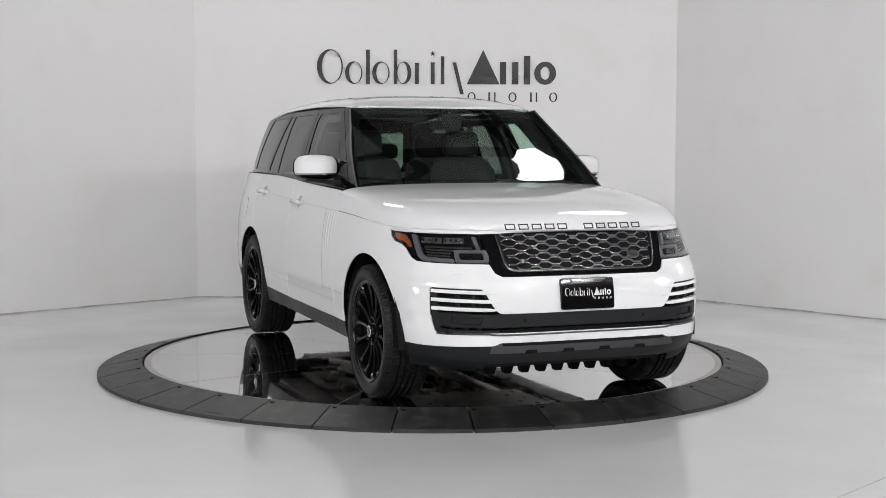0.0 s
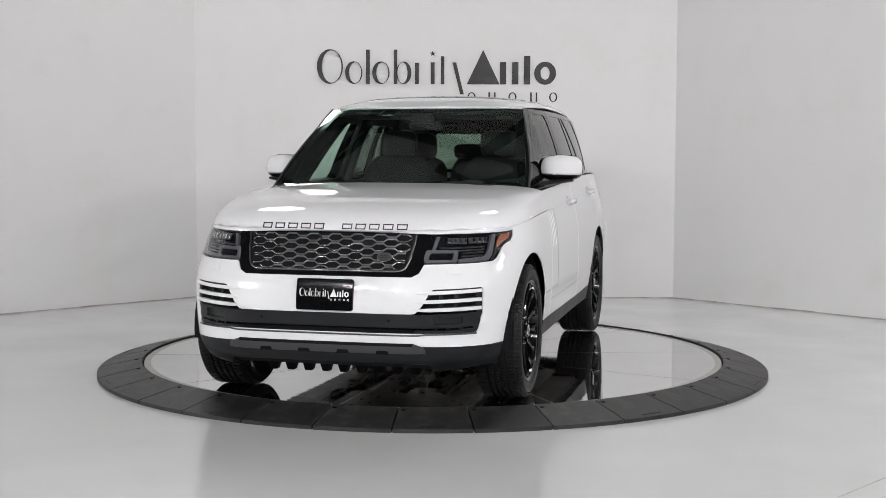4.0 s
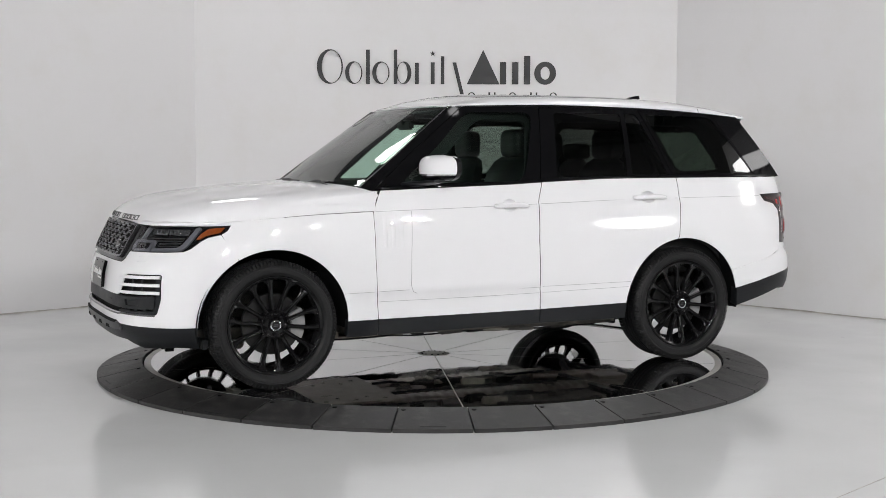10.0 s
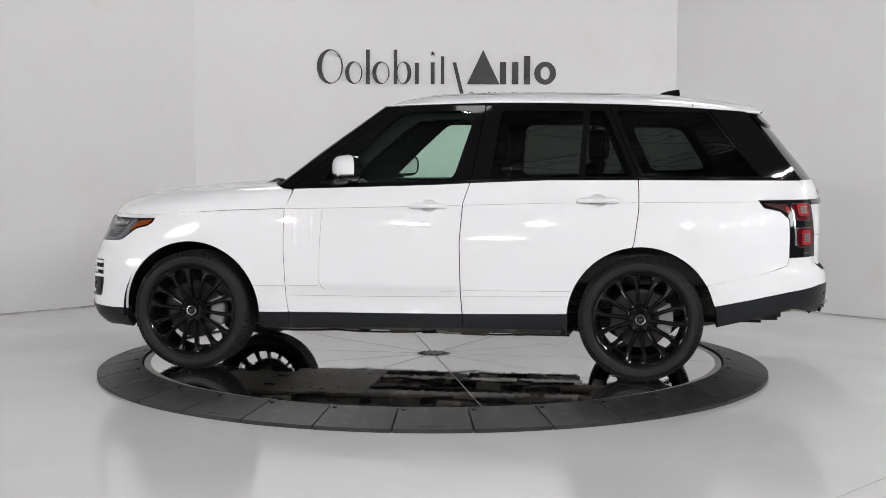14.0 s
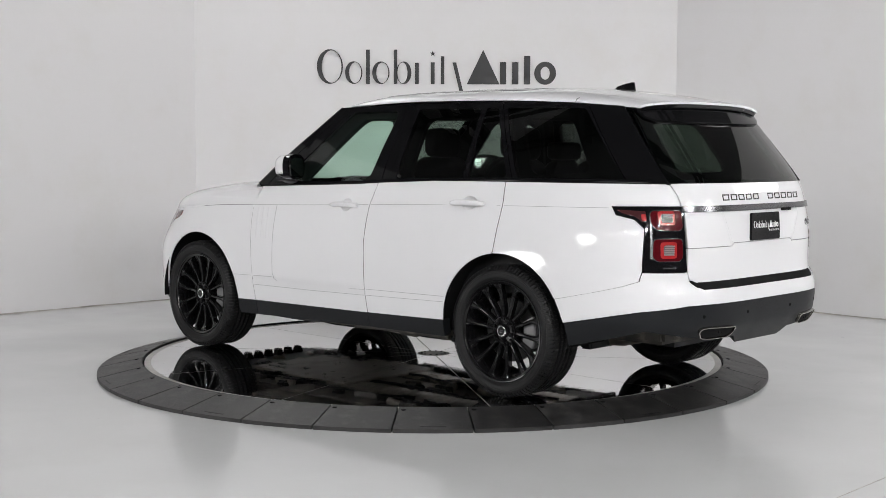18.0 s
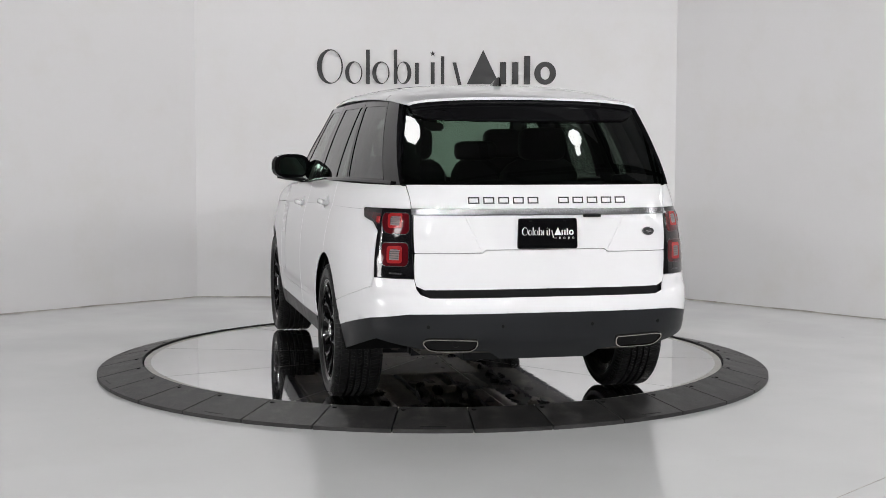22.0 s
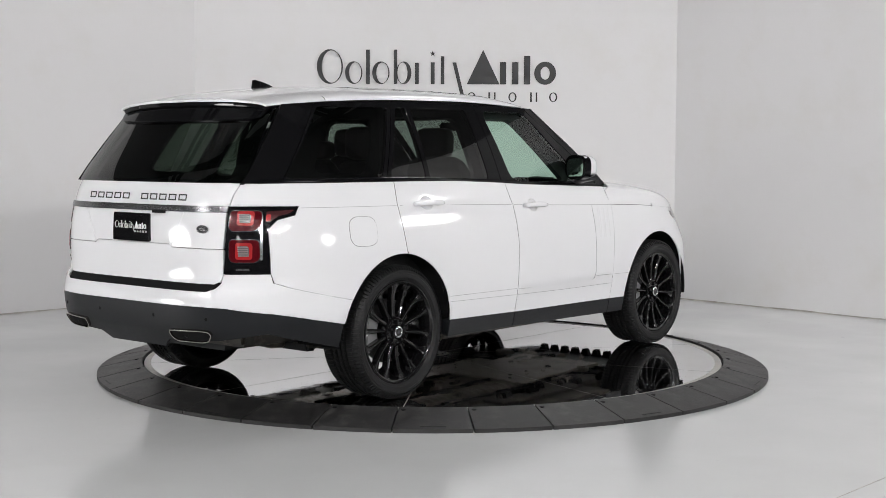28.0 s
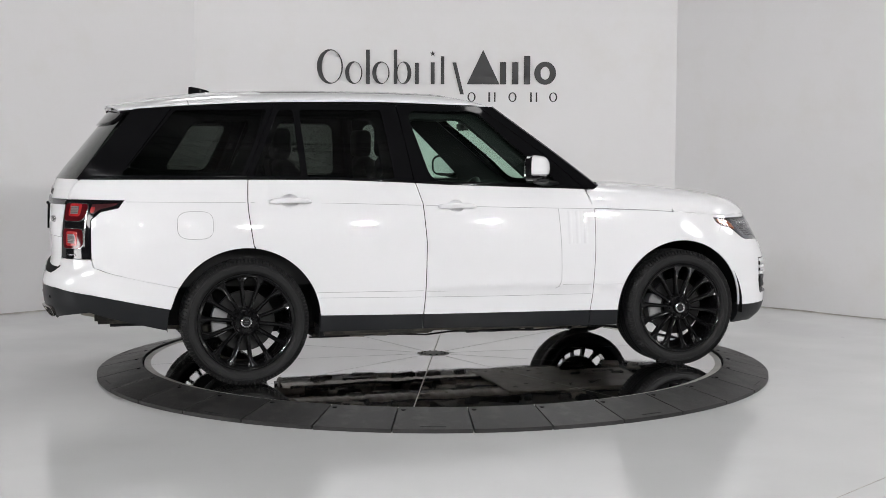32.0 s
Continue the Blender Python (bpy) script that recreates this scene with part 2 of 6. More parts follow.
def patch(name, outline, surface, material, parent=None, label="", holes=(), step=0.045, thick=0.012, lift=0.0, mirror=False, edge=0.022, bulge=0.0):
    """A panel: an outline (with holes) laid on a curved surface(u, v) -> point, with an outward normal, thickness and a rolled edge.
    mirror: the same panel on the car's other side."""
    loops = [dense(list(outline), edge)] + [dense(list(h), edge) for h in holes]
    vs, es = [], []
    for lp in loops:
        k = len(vs)
        vs += lp
        es += [(k + i, k + (i + 1) % len(lp)) for i in range(len(lp))]
    nb = len(vs)
    us, ws = [p[0] for p in loops[0]], [p[1] for p in loops[0]]
    arr = np.array(vs)
    rows = int((max(ws) - min(ws)) / step) + 1
    cols = int((max(us) - min(us)) / step) + 1
    for j in range(1, rows + 1):
        for i in range(1, cols + 1):
            p = (min(us) + (i - 0.5 + 0.25 * (j % 2)) * step, min(ws) + (j - 0.5) * step)
            if inside(p, loops[0]) and not any(inside(p, h) for h in loops[1:]) and np.min(np.hypot(arr[:, 0] - p[0], arr[:, 1] - p[1])) > step * 0.4:
                vs.append(p)
    co, edges, faces, ov, _, _ = delaunay_2d_cdt([Vector(p) for p in vs], es, [], 0, 1e-6)
    src = [(o[0] if o else 0) for o in ov]
    tris = []
    for f in faces:
        c = (sum(co[i].x for i in f) / 3, sum(co[i].y for i in f) / 3)
        if inside(c, loops[0]) and not any(inside(c, h) for h in loops[1:]):
            tris.append(list(f))
    P, N = [], []
    e = 2e-3
    sgn = 0
    for c in co:
        p = Vector(surface(c.x, c.y))
        du = Vector(surface(c.x + e, c.y)) - Vector(surface(c.x - e, c.y))
        dv = Vector(surface(c.x, c.y + e)) - Vector(surface(c.x, c.y - e))
        n = du.cross(dv).normalized()
        P.append(p)
        N.append(n)
    mid = sum(P, Vector()) / len(P)
    out = sum((n.dot(p - Vector((mid.x * 0.6, 0, 0.75))) for n, p in zip(N, P)))
    if out < 0:
        N = [-n for n in N]
    verts, norms, polys = [], [], []
    for p, n in zip(P, N):
        verts.append(p + n * lift)
        norms.append(n)
    count = {}
    for t in tris:
        a, b, c = (verts[i] for i in t)
        if (b - a).cross(c - a).dot(norms[t[0]]) < 0:
            t.reverse()
        polys.append(tuple(t))
        for i in range(3):
            count[(t[i], t[(i + 1) % 3])] = 1
    rim = [(i, j) for (i, j) in count if (j, i) not in count]
    sides = {}
    for i, j in rim:
        tang = (verts[j] - verts[i]).normalized()
        s = tang.cross((norms[i] + norms[j]).normalized())
        for k in (i, j):
            sides[k] = sides.get(k, Vector()) + s
    ring = {}
    for k, s in sides.items():
        s = s.normalized() if s.length > 1e-6 else norms[k]
        n, p = norms[k], verts[k]
        ring[k] = len(verts)
        # a small rolled lip, then the edge's depth
        verts += [p + s * 0.0014 - n * min(0.002, thick * 0.4), p + s * 0.0014 - n * thick]
        norms += [(s + n * 0.2).normalized(), s]
    for i, j in rim:
        a, b = ring[i], ring[j]
        polys.append((j, i, a, b))
        polys.append((b, a, a + 1, b + 1))
    objs = []
    for flip in ((1, -1) if mirror else (1,)):
        me = bpy.data.meshes.new(name)
        me.from_pydata([(v.x, v.y * flip, v.z) for v in verts], [], [p if flip == 1 else p[::-1] for p in polys])
        for p in me.polygons:
            p.use_smooth = True
        me.normals_split_custom_set_from_vertices([(n.x, n.y * flip, n.z) for n in norms])
        me.materials.append(material)
        ob = new(name, me)
        ob.parent = parent
        if label:
            tagged(ob, label)
        objs.append(ob)
    return objs


# ---- the studio ----
def wall(name, x0, y0, x1, y1, z0, z1, label, material, thick=0.12):
    d = Vector((x1 - x0, y1 - y0, 0))
    L = d.length
    ang = math.atan2(d.y, d.x)
    bm = bmesh.new()
    box(bm, 0, L, 0, thick, 0, z1 - z0)
    ob = part(name, bm, material)
    ob.matrix_basis = Matrix.Translation((x0, y0, z0)) @ Matrix.Rotation(ang, 4, "Z")
    return tagged(ob, label, "wall", kind="structure")


CEIL_Z, STUDIO_Z = 6.2, 4.0
JOINT = (0.735, -4.718, radians(46.6))
CL, CR = (-2.455, 4.205), (2.495, 4.185)
WALLS = [((-7.6, -0.76), CL), (CL, CR), (CR, (7.6, -1.35)), ((7.6, -1.35), (7.6, -13.0)), ((7.6, -13.0), (-7.6, -13.0)), ((-7.6, -13.0), (-7.6, -0.76))]


def studio():
    bm = bmesh.new()
    box(bm, -8, 8, -13.4, 4.6, FLOOR_Z - 0.1, FLOOR_Z)
    tagged(part("floor", bm, M_FLOOR), "glossy pale grey epoxy studio floor, slightly stained", "floor", kind="structure")
    for name, ((x0, y0), (x1, y1)) in zip(("wall_north_west", "wall_north", "wall_north_east", "wall_east", "wall_south", "wall_west"), WALLS):
        # interior lies to the right of each run, the thickness to its left
        if name.startswith("wall_north"):
            wall(name, x0, y0, x1, y1, FLOOR_Z, STUDIO_Z, "plain white painted studio wall meeting the floor", M_WALL)
            # unseen dark piece added above, so that the windscreen reflects dark
            wall(name + "_upper", x0, y0, x1, y1, STUDIO_Z, CEIL_Z, "unseen dark band added above the studio wall to darken reflections", M_HALL)
        else:
            wall(name, x0, y0, x1, y1, FLOOR_Z, CEIL_Z, "unseen hall wall behind the camera, coloured dark as if unlit", M_HALL)
    # grey bead for the dirt and the shadow line where the walls meet the floor
    for k, ((x0, y0), (x1, y1)) in enumerate(WALLS[:3]):
        d = Vector((x1 - x0, y1 - y0, 0))
        bm = bmesh.new()
        n = 60
        prev = None
        for i in range(n + 1):
            w = 0.007 + 0.005 * noise.noise((i * 0.37, k * 9.1, 0.0))
            h = 0.011 + 0.006 * noise.noise((i * 0.29, k * 5.3, 4.0))
            x = d.length * i / n
            ring = [bm.verts.new(p) for p in ((x, 0.0, 0.0), (x, -w - 0.004, 0.0), (x, -w, 0.003), (x, -0.002, h), (x, 0.0, h))]
            if prev:
                for q in range(5):
                    bm.faces.new((prev[q], ring[q], ring[(q + 1) % 5], prev[(q + 1) % 5]))
            prev = ring
        ob = part("trim_%d" % (k + 1), bm, M_BEAD)
        ob.matrix_basis = Matrix.Translation((x0, y0, FLOOR_Z + 0.0005)) @ Matrix.Rotation(math.atan2(d.y, d.x), 4, "Z")
        tagged(ob, "grey bead of dirt and painted shade along the foot of the wall", "trim", kind="structure")
    # a fine open joint across the floor slab
    bm = bmesh.new()
    box(bm, 0.0, 4.5, -0.0022, 0.0022, 0.0002, 0.0012)
    ob = part("trim_4", bm, M_BEAD)
    ob.matrix_basis = Matrix.Translation((JOINT[0], JOINT[1], FLOOR_Z)) @ Matrix.Rotation(JOINT[2], 4, "Z")
    tagged(ob, "fine dark joint line across the floor", "joint", kind="structure")
    # the rear ceiling is an unseen dark piece added for black glass reflections
    for name, y0, y1, material, label in (("ceiling_1", -2.2, 4.6, M_CEIL, "white studio ceiling above black trusses"), ("ceiling_2", -13.4, -2.2, M_HALL, "unseen ceiling added behind the camera, coloured dark as if unlit")):
        bm = bmesh.new()
        box(bm, -8, 8, y0, y1, CEIL_Z, CEIL_Z + 0.1)
        tagged(part(name, bm, material), label, "ceiling", kind="structure")


studio()


def softbox(at, target, w, h, hung):
    """An octagonal softbox, hung from the ceiling on a rod or standing on a tripod."""
    ob = new("softbox")
    at = Vector(at)
    m = Matrix.Translation(at) @ (Vector(target) - at).to_track_quat("-Z", "Y").to_matrix().to_4x4()
    pts = [(w * 0.5 * math.cos(radians(a + 22.5)), h * 0.5 * math.sin(radians(a + 22.5))) for a in range(0, 360, 45)]
    bm = bmesh.new()
    prism(bm, pts, m, 0.01)
    part("diffuser", bm, M_LIGHT, ob, "glowing white diffuser cloth")
    bm = bmesh.new()
    top = [bm.verts.new(m @ Vector((x * 1.03, y * 1.03, 0.0))) for x, y in pts]
    low = [bm.verts.new(m @ Vector((x * 0.2, y * 0.2, 0.35))) for x, y in pts]
    for i in range(8):
        j = (i + 1) % 8
        bm.faces.new((top[i], top[j], low[j], low[i]))
    bm.faces.new(low)
    part("outer_cloth", bm, M_BEAM, ob, "black outer cloth")
    back = m @ Vector((0, 0, 0.35))
    if hung:
        bm = bmesh.new()
        tube(bm, [back, (back.x, back.y, CEIL_Z)], 0.02, 8)
        part("hanging_rod", bm, M_BEAM, ob)
    else:
        bm = bmesh.new()
        tube(bm, [back, (back.x, back.y, FLOOR_Z + 0.25)], 0.018, 8)
        part("stand_pole", bm, M_BEAM, ob)
        for k in range(3):
            a = 2 * math.pi * k / 3
            bm = bmesh.new()
            tube(bm, [(back.x, back.y, FLOOR_Z + 0.55), (back.x + 0.55 * math.cos(a), back.y + 0.55 * math.sin(a), FLOOR_Z + 0.012)], 0.012, 6)
            part("stand_leg", bm, M_BEAM, ob)
    return tagged(ob, "octagonal studio softbox hung from the ceiling" if hung else "octagonal studio softbox on a black tripod stand", "softbox", group="studio lights")


for at, w, h in (((2.5, 1.4, 5.0), 1.15, 1.15), ((-2.3, 2.9, 5.0), 1.0, 1.05), ((2.4, -2.4, 5.0), 0.28, 0.28), ((-0.7, -3.0, 5.0), 0.5, 0.5)):
    softbox(at, (at[0] * -0.1, at[1] * 0.3 - 1.6, 0.0), w, h, True)


def fill_lamp(at, target):
    """A round fill lamp added out of view, on a rod: a short black can with a glowing front lens."""
    ob = new("fill_lamp")
    at = Vector(at)
    m = Matrix.Translation(at) @ (Vector(target) - at).to_track_quat("-Z", "Y").to_matrix().to_4x4()
    bm = bmesh.new()
    lathe(bm, [(0.0, 0.004), (SPOT_R, 0.004), (SPOT_R, 0.02), (0.0, 0.02)], 20, "z")
    bmesh.ops.transform(bm, matrix=m, verts=bm.verts)
    part("lens", bm, M_BULB, ob, "glowing round lens")
    bm = bmesh.new()
    lathe(bm, [(SPOT_R + 0.004, -0.05), (SPOT_R + 0.02, -0.05), (SPOT_R + 0.02, 0.25), (0.06, 0.34), (0.0, 0.34)], 24, "z")
    lathe(bm, [(SPOT_R + 0.004, -0.05), (SPOT_R + 0.004, 0.03)], 24, "z")
    bmesh.ops.transform(bm, matrix=m, verts=bm.verts)
    part("housing", bm, M_BEAM, ob, "black metal lamp can", smooth=True)
    back = m @ Vector((0, 0, 0.22))
    bm = bmesh.new()
    tube(bm, [back, (back.x, back.y, CEIL_Z)], 0.015, 8)
    part("hanging_rod", bm, M_BEAM, ob)
    return tagged(ob, "unseen round lamp added behind the camera as fill light", "lamp", group="studio lamps")


SPOT_R = 0.10
M_BULB = glow("lamp_lens", (1.0, 0.985, 0.985), 1140.0)
# unseen fill lamps; places and strength chosen to light walls and car evenly
for x, y, z in ((-5.2, -9.8, 4.2), (-3.6, -10.8, 4.0), (-1.8, -11.4, 4.3), (1.2, -11.5, 4.3), (3.0, -11.0, 4.0), (4.6, -10.2, 4.2), (5.9, -8.8, 3.9), (6.7, -7.2, 4.1)):
    fill_lamp((x, y, z), (x * 0.35, 1.0, 0.8))
for at, w, h in (((5.7, -3.2, 2.1), 0.9, 0.7), ((5.7, -0.4, 2.4), 0.8, 0.5), ((-5.7, -5.4, 2.5), 1.5, 0.8), ((-5.7, -2.9, 0.75), 1.2, 0.7), ((-2.4, -11.4, 2.4), 0.9, 0.6)):
    softbox(at, (0, -0.5, 0.9), w, h, False)


def ceiling_ribs():
    """Black steel trusses under the ceiling, crossing on the slant."""
    for lean, count, first, gap in ((0.62, 8, -12.5, 2.6), (-0.80, 6, -8.5, 3.1)):
        for k in range(count):
            y0 = first + k * gap
            ends = []
            for x in (-7.5, 7.5):
                y = y0 + lean * x
                if y > 3.0 or y < -12.8:
                    y = min(3.0, max(-12.8, y))
                    x = (y - y0) / lean
                ends.append(Vector((x, y, CEIL_Z - 0.12)))
            if (ends[1] - ends[0]).length < 1.5:
                continue
            d = (ends[1] - ends[0]).normalized()
            n = Vector((-d.y, d.x, 0))
            bm = bmesh.new()
            for h, w in ((0.0, 0.09), (-0.42, 0.07)):
                rows = [[bm.verts.new(e + n * (a * w) + Vector((0, 0, h + b))) for a, b in ((-1, 0), (1, 0), (1, -0.08), (-1, -0.08))] for e in ends]
                for q in range(4):
                    bm.faces.new((rows[0][q], rows[1][q], rows[1][(q + 1) % 4], rows[0][(q + 1) % 4]))
                bm.faces.new(rows[0])
                bm.faces.new(rows[1][::-1])
            L = (ends[1] - ends[0]).length
            m = int(L / 0.8)
            for q in range(m):
                a, b = ends[0] + d * (L * q / m), ends[0] + d * (L * (q + 1) / m)
                lo, hi = Vector((0, 0, -0.45)), Vector((0, 0, -0.04))
                tube(bm, [a + (lo if q % 2 else hi), b + (hi if q % 2 else lo)], 0.02, 5, False)
            tagged(part("ceiling_truss", bm, M_BEAM), "black steel ceiling truss", "beam", group="ceiling trusses", kind="structure")


ceiling_ribs()


# ---- the turntable ----
DISC_R, RING_R = 2.02, 2.33


def sector(bm, r0, r1, a0, a1, z0i, z0o, z1, steps):
    """A ring piece between radii and angles; its top falls from z0i to z0o, its foot lies at z1."""
    cols = []
    for i in range(steps + 1):
        a = a0 + (a1 - a0) * i / steps
        c, s = math.cos(a), math.sin(a)
        cols.append([bm.verts.new((r * c, r * s, z)) for r, z in ((r0, z1), (r0, z0i), (r1, z0o), (r1, z1))])
    for a, b in zip(cols, cols[1:]):
        for k in range(4):
            bm.faces.new((a[k], b[k], b[(k + 1) % 4], a[(k + 1) % 4]))
    bm.faces.new(cols[0])
    bm.faces.new(cols[-1][::-1])
    return bm


def turntable():
    table = new("turntable")
    bm = bmesh.new()
    lathe(bm, [(0.0, -0.004), (DISC_R, -0.004), (DISC_R, -0.05), (0.0, -0.05)], 128, "z")
    part("base_plate", bm, M_PALE, table, "grey steel base plate seen in the joints", smooth=True)
    bm = bmesh.new()
    lathe(bm, [(DISC_R - 0.042, 0.0), (DISC_R - 0.002, 0.0), (DISC_R - 0.002, -0.03), (DISC_R - 0.042, -0.03)], 160, "z")
    part("rim", bm, M_PALE, table, "pale brushed metal rim")
    me = None
    for k in range(10):
        if me is None:
            bm = bmesh.new()
            gap = 0.0035
            steps = 24
            pts = []
            half = math.pi / 10
            r0, r1 = 0.115, DISC_R - 0.045
            inner = [(r0 * math.cos(a), r0 * math.sin(a)) for a in (-half + gap / r0 + (2 * half - 2 * gap / r0) * i / 6 for i in range(7))]
            outer = [(r1 * math.cos(a), r1 * math.sin(a)) for a in (half - gap / r1 - (2 * half - 2 * gap / r1) * i / steps for i in range(steps + 1))]
            prism(bm, inner + outer, Matrix.Identity(4), 0.003)
            ob = part("plate", bm, M_MIRROR, table, "mirror-polished metal plate")
            me = ob.data
        else:
            ob = new("plate", me)
            ob.parent = table
        ob.rotation_euler = (0, 0, math.pi / 10 + k * math.pi / 5 + PLATE_TURN)
    bm = bmesh.new()
    lathe(bm, [(0.0, 0.003), (0.105, 0.003), (0.108, 0.001), (0.108, -0.01), (0.0, -0.01)], 48, "z")
    part("hub_cover", bm, M_PALE, table, "round pale metal cover plate", smooth=True)
    for k in range(12):
        a = 2 * math.pi * k / 12
        bm = bmesh.new()
        lathe(bm, [(0.0, 0.006), (0.007, 0.006), (0.009, 0.003), (0.009, 0.0)], 10, "z")
        b = part("bolt", bm, M_DARK, table, smooth=True)
        b.location = (0.085 * math.cos(a), 0.085 * math.sin(a), 0.0)
    tagged(table, "round mirror-topped car turntable with radial joints and a pale metal rim", "turntable")
    return table


PLATE_TURN = radians(-1.0)
TABLE = turntable()


def ramp_ring():
    """The ring of rubber ramp pieces that stands still on the floor round the turntable."""
    ring = new("ramp_ring")
    n = 33
    me = None
    for k in range(n):
        if me is None:
            bm = bmesh.new()
            g = 0.0022
            sector(bm, DISC_R + 0.012, RING_R, -math.pi / n + g, math.pi / n - g, 0.012, FLOOR_Z + 0.022, FLOOR_Z, 10)
            es = [e for e in bm.edges if len(e.link_faces) == 2 and e.calc_face_angle(0) > 0.5]
            bmesh.ops.bevel(bm, geom=es, offset=0.004, segments=2, affect="EDGES")
            ob = part("ramp_piece", bm, M_MAT, ring, smooth=True)
            me = ob.data
            # a dark disc on the rubber, painted as the shade in a bolt recess
            bm = bmesh.new()
            lathe(bm, [(0.0, 0.0), (0.013, 0.0), (0.015, -0.005)], 12, "z")
            hole = part("bolt_hole_disc", bm, M_DARK, ob, smooth=True)
            bm = bmesh.new()
            box(bm, -0.004, 0.004, -0.07, 0.07, -0.001, 0.002, 0.001)
            mark = part("embossed_bar", bm, M_RUBBER, ob)
            slope = math.atan2(0.012 - FLOOR_Z - 0.022, RING_R - DISC_R - 0.012)
            mark.location = (RING_R - 0.035, 0.0, FLOOR_Z + 0.022 + 0.035 * math.tan(slope))
            mark.rotation_euler = (0, slope, 0)
            mm, ml, mr_ = mark.data, mark.location.copy(), mark.rotation_euler.copy()
            a = -math.pi / n + 0.016
            hole.location = ((DISC_R + 0.05) * math.cos(a), (DISC_R + 0.05) * math.sin(a), 0.0062)
            hm = hole.data
            hl = hole.location.copy()
        else:
            ob = new("ramp_piece", me)
            ob.parent = ring
            hole = new("bolt_hole_disc", hm)
            hole.parent = ob
            hole.location = hl
            if k % 3 == 0:
                mark = new("embossed_bar", mm)
                mark.parent = ob
                mark.location = ml
                mark.rotation_euler = mr_
        ob.rotation_euler = (0, 0, 2 * math.pi * k / n + RING_TURN)
    bm = bmesh.new()
    lathe(bm, [(DISC_R + 0.006, FLOOR_Z), (DISC_R + 0.006, -0.012), (DISC_R + 0.016, -0.012), (DISC_R + 0.016, FLOOR_Z)], 128, "z")
    part("inner_band", bm, M_DARK, ring, "black gap band")
    tagged(ring, "ring of black rubber ramp pieces round the turntable", "ramp")


RING_TURN = radians(-95.5 + 180 / 33)
ramp_ring()


# ---- the car: body surfaces ----
# x ahead, y to the car's left, z up; the wheels stand on z = 0
ZMAX = 1.30
BW = bend([(0.20, 0.90), (0.29, 0.945), (0.385, 0.966), (0.45, 0.975), (0.505, 0.983), (0.515, 0.985), (0.545, 0.983), (0.562, 0.988),
           (0.70, 0.993), (0.85, 0.989), (0.95, 0.978), (1.06, 0.956), (1.10, 0.945), (1.115, 0.938), (1.20, 0.918), (1.26, 0.900), (1.30, 0.88)])
XF = bend([(0.10, 2.00), (0.20, 2.17), (0.28, 2.295), (0.33, 2.33), (0.40, 2.34), (0.50, 2.335), (0.60, 2.33), (0.66, 2.325), (0.72, 2.312), (0.80, 2.285), (0.90, 2.245), (1.0, 2.20), (1.1, 2.15)])
NF = bend([(0.2, 3.5), (0.4, 4.0), (0.7, 4.0), (0.9, 3.5), (1.0, 3.3), (1.2, 3.2)])
XR = bend([(0.20, 2.42), (0.40, 2.60), (0.50, 2.655), (0.60, 2.66), (0.70, 2.64), (0.73, 2.61), (0.80, 2.605), (0.95, 2.61), (1.10, 2.605), (1.20, 2.59), (1.27, 2.565)])
NR = bend([(0.2, 4.2), (0.5, 4.5), (0.7, 4.6), (0.8, 4.6), (1.3, 4.4)])
LF, LM, LR = 2.0, 2.0, 2.2   # lengths of the nose, the straight side and the tail along u


def body(u, z):
    """The car's skin below the glass: u runs from the nose's middle back along the left side to the tail's middle."""
    total = LF + LM + LR
    flip = 1.0
    if u < 0:
        u, flip = -u, -1.0
    elif u > total:
        u, flip = 2 * total - u, -1.0
    w = BW(z)
    if u <= LF:
        a = u / LF * math.pi / 2
        n = NF(z)
        c, s = abs(math.cos(a)), abs(math.sin(a))
        r = (c ** n + s ** n) ** (-1 / n)
        return (1.0 + (XF(z) - 1.0) * r * c, flip * w * r * s, z)
    if u <= LF + LM:
        return (1.0 - (u - LF), flip * w, z)
    a = (total - u) / LR * math.pi / 2
    n = NR(z)
    c, s = abs(math.cos(a)), abs(math.sin(a))
    r = (c ** n + s ** n) ** (-1 / n)
    return (-1.0 - (XR(z) - 1.0) * r * c, flip * w * r * s, z)


def sx(x, z):
    """u of the side at x."""
    if x > 1.0:
        n, k = NF(z), min(1.0, (x - 1.0) / (XF(z) - 1.0))
        return LF * math.atan2((1 - k ** n) ** (1 / n), k) / (math.pi / 2)
    if x >= -1.0:
        return LF + 1.0 - x
    n, k = NR(z), min(1.0, (-1.0 - x) / (XR(z) - 1.0))
    return LF + LM + LR - LR * math.atan2((1 - k ** n) ** (1 / n), k) / (math.pi / 2)


def fy(y, z):
    """u of the nose at y."""
    n, k = NF(z), min(1.0, abs(y) / BW(z))
    return math.copysign(LF * math.atan2(k, (1 - k ** n) ** (1 / n)) / (math.pi / 2), y)


def ry(y, z):
    """u of the tail at y."""
    n, k = NR(z), min(1.0, abs(y) / BW(z))
    return LF + LM + LR - math.copysign(LR * math.atan2(k, (1 - k ** n) ** (1 / n)) / (math.pi / 2), y)


def side(pts):
    return [(sx(x, z), z) for x, z in pts]


def nose(pts):
    return [(fy(y, z), z) for y, z in pts]


def tail(pts):
    return [(ry(y, z), z) for y, z in pts]


GB = bend([(1.1, 0.83), (0.9, 0.845), (0.3, 0.875), (-0.5, 0.885), (-1.3, 0.865), (-1.9, 0.815), (-2.4, 0.745), (-2.6, 0.70)])
GT = bend([(0.4, 0.66), (0.1, 0.685), (-0.5, 0.70), (-1.3, 0.69), (-1.9, 0.665), (-2.3, 0.63)])


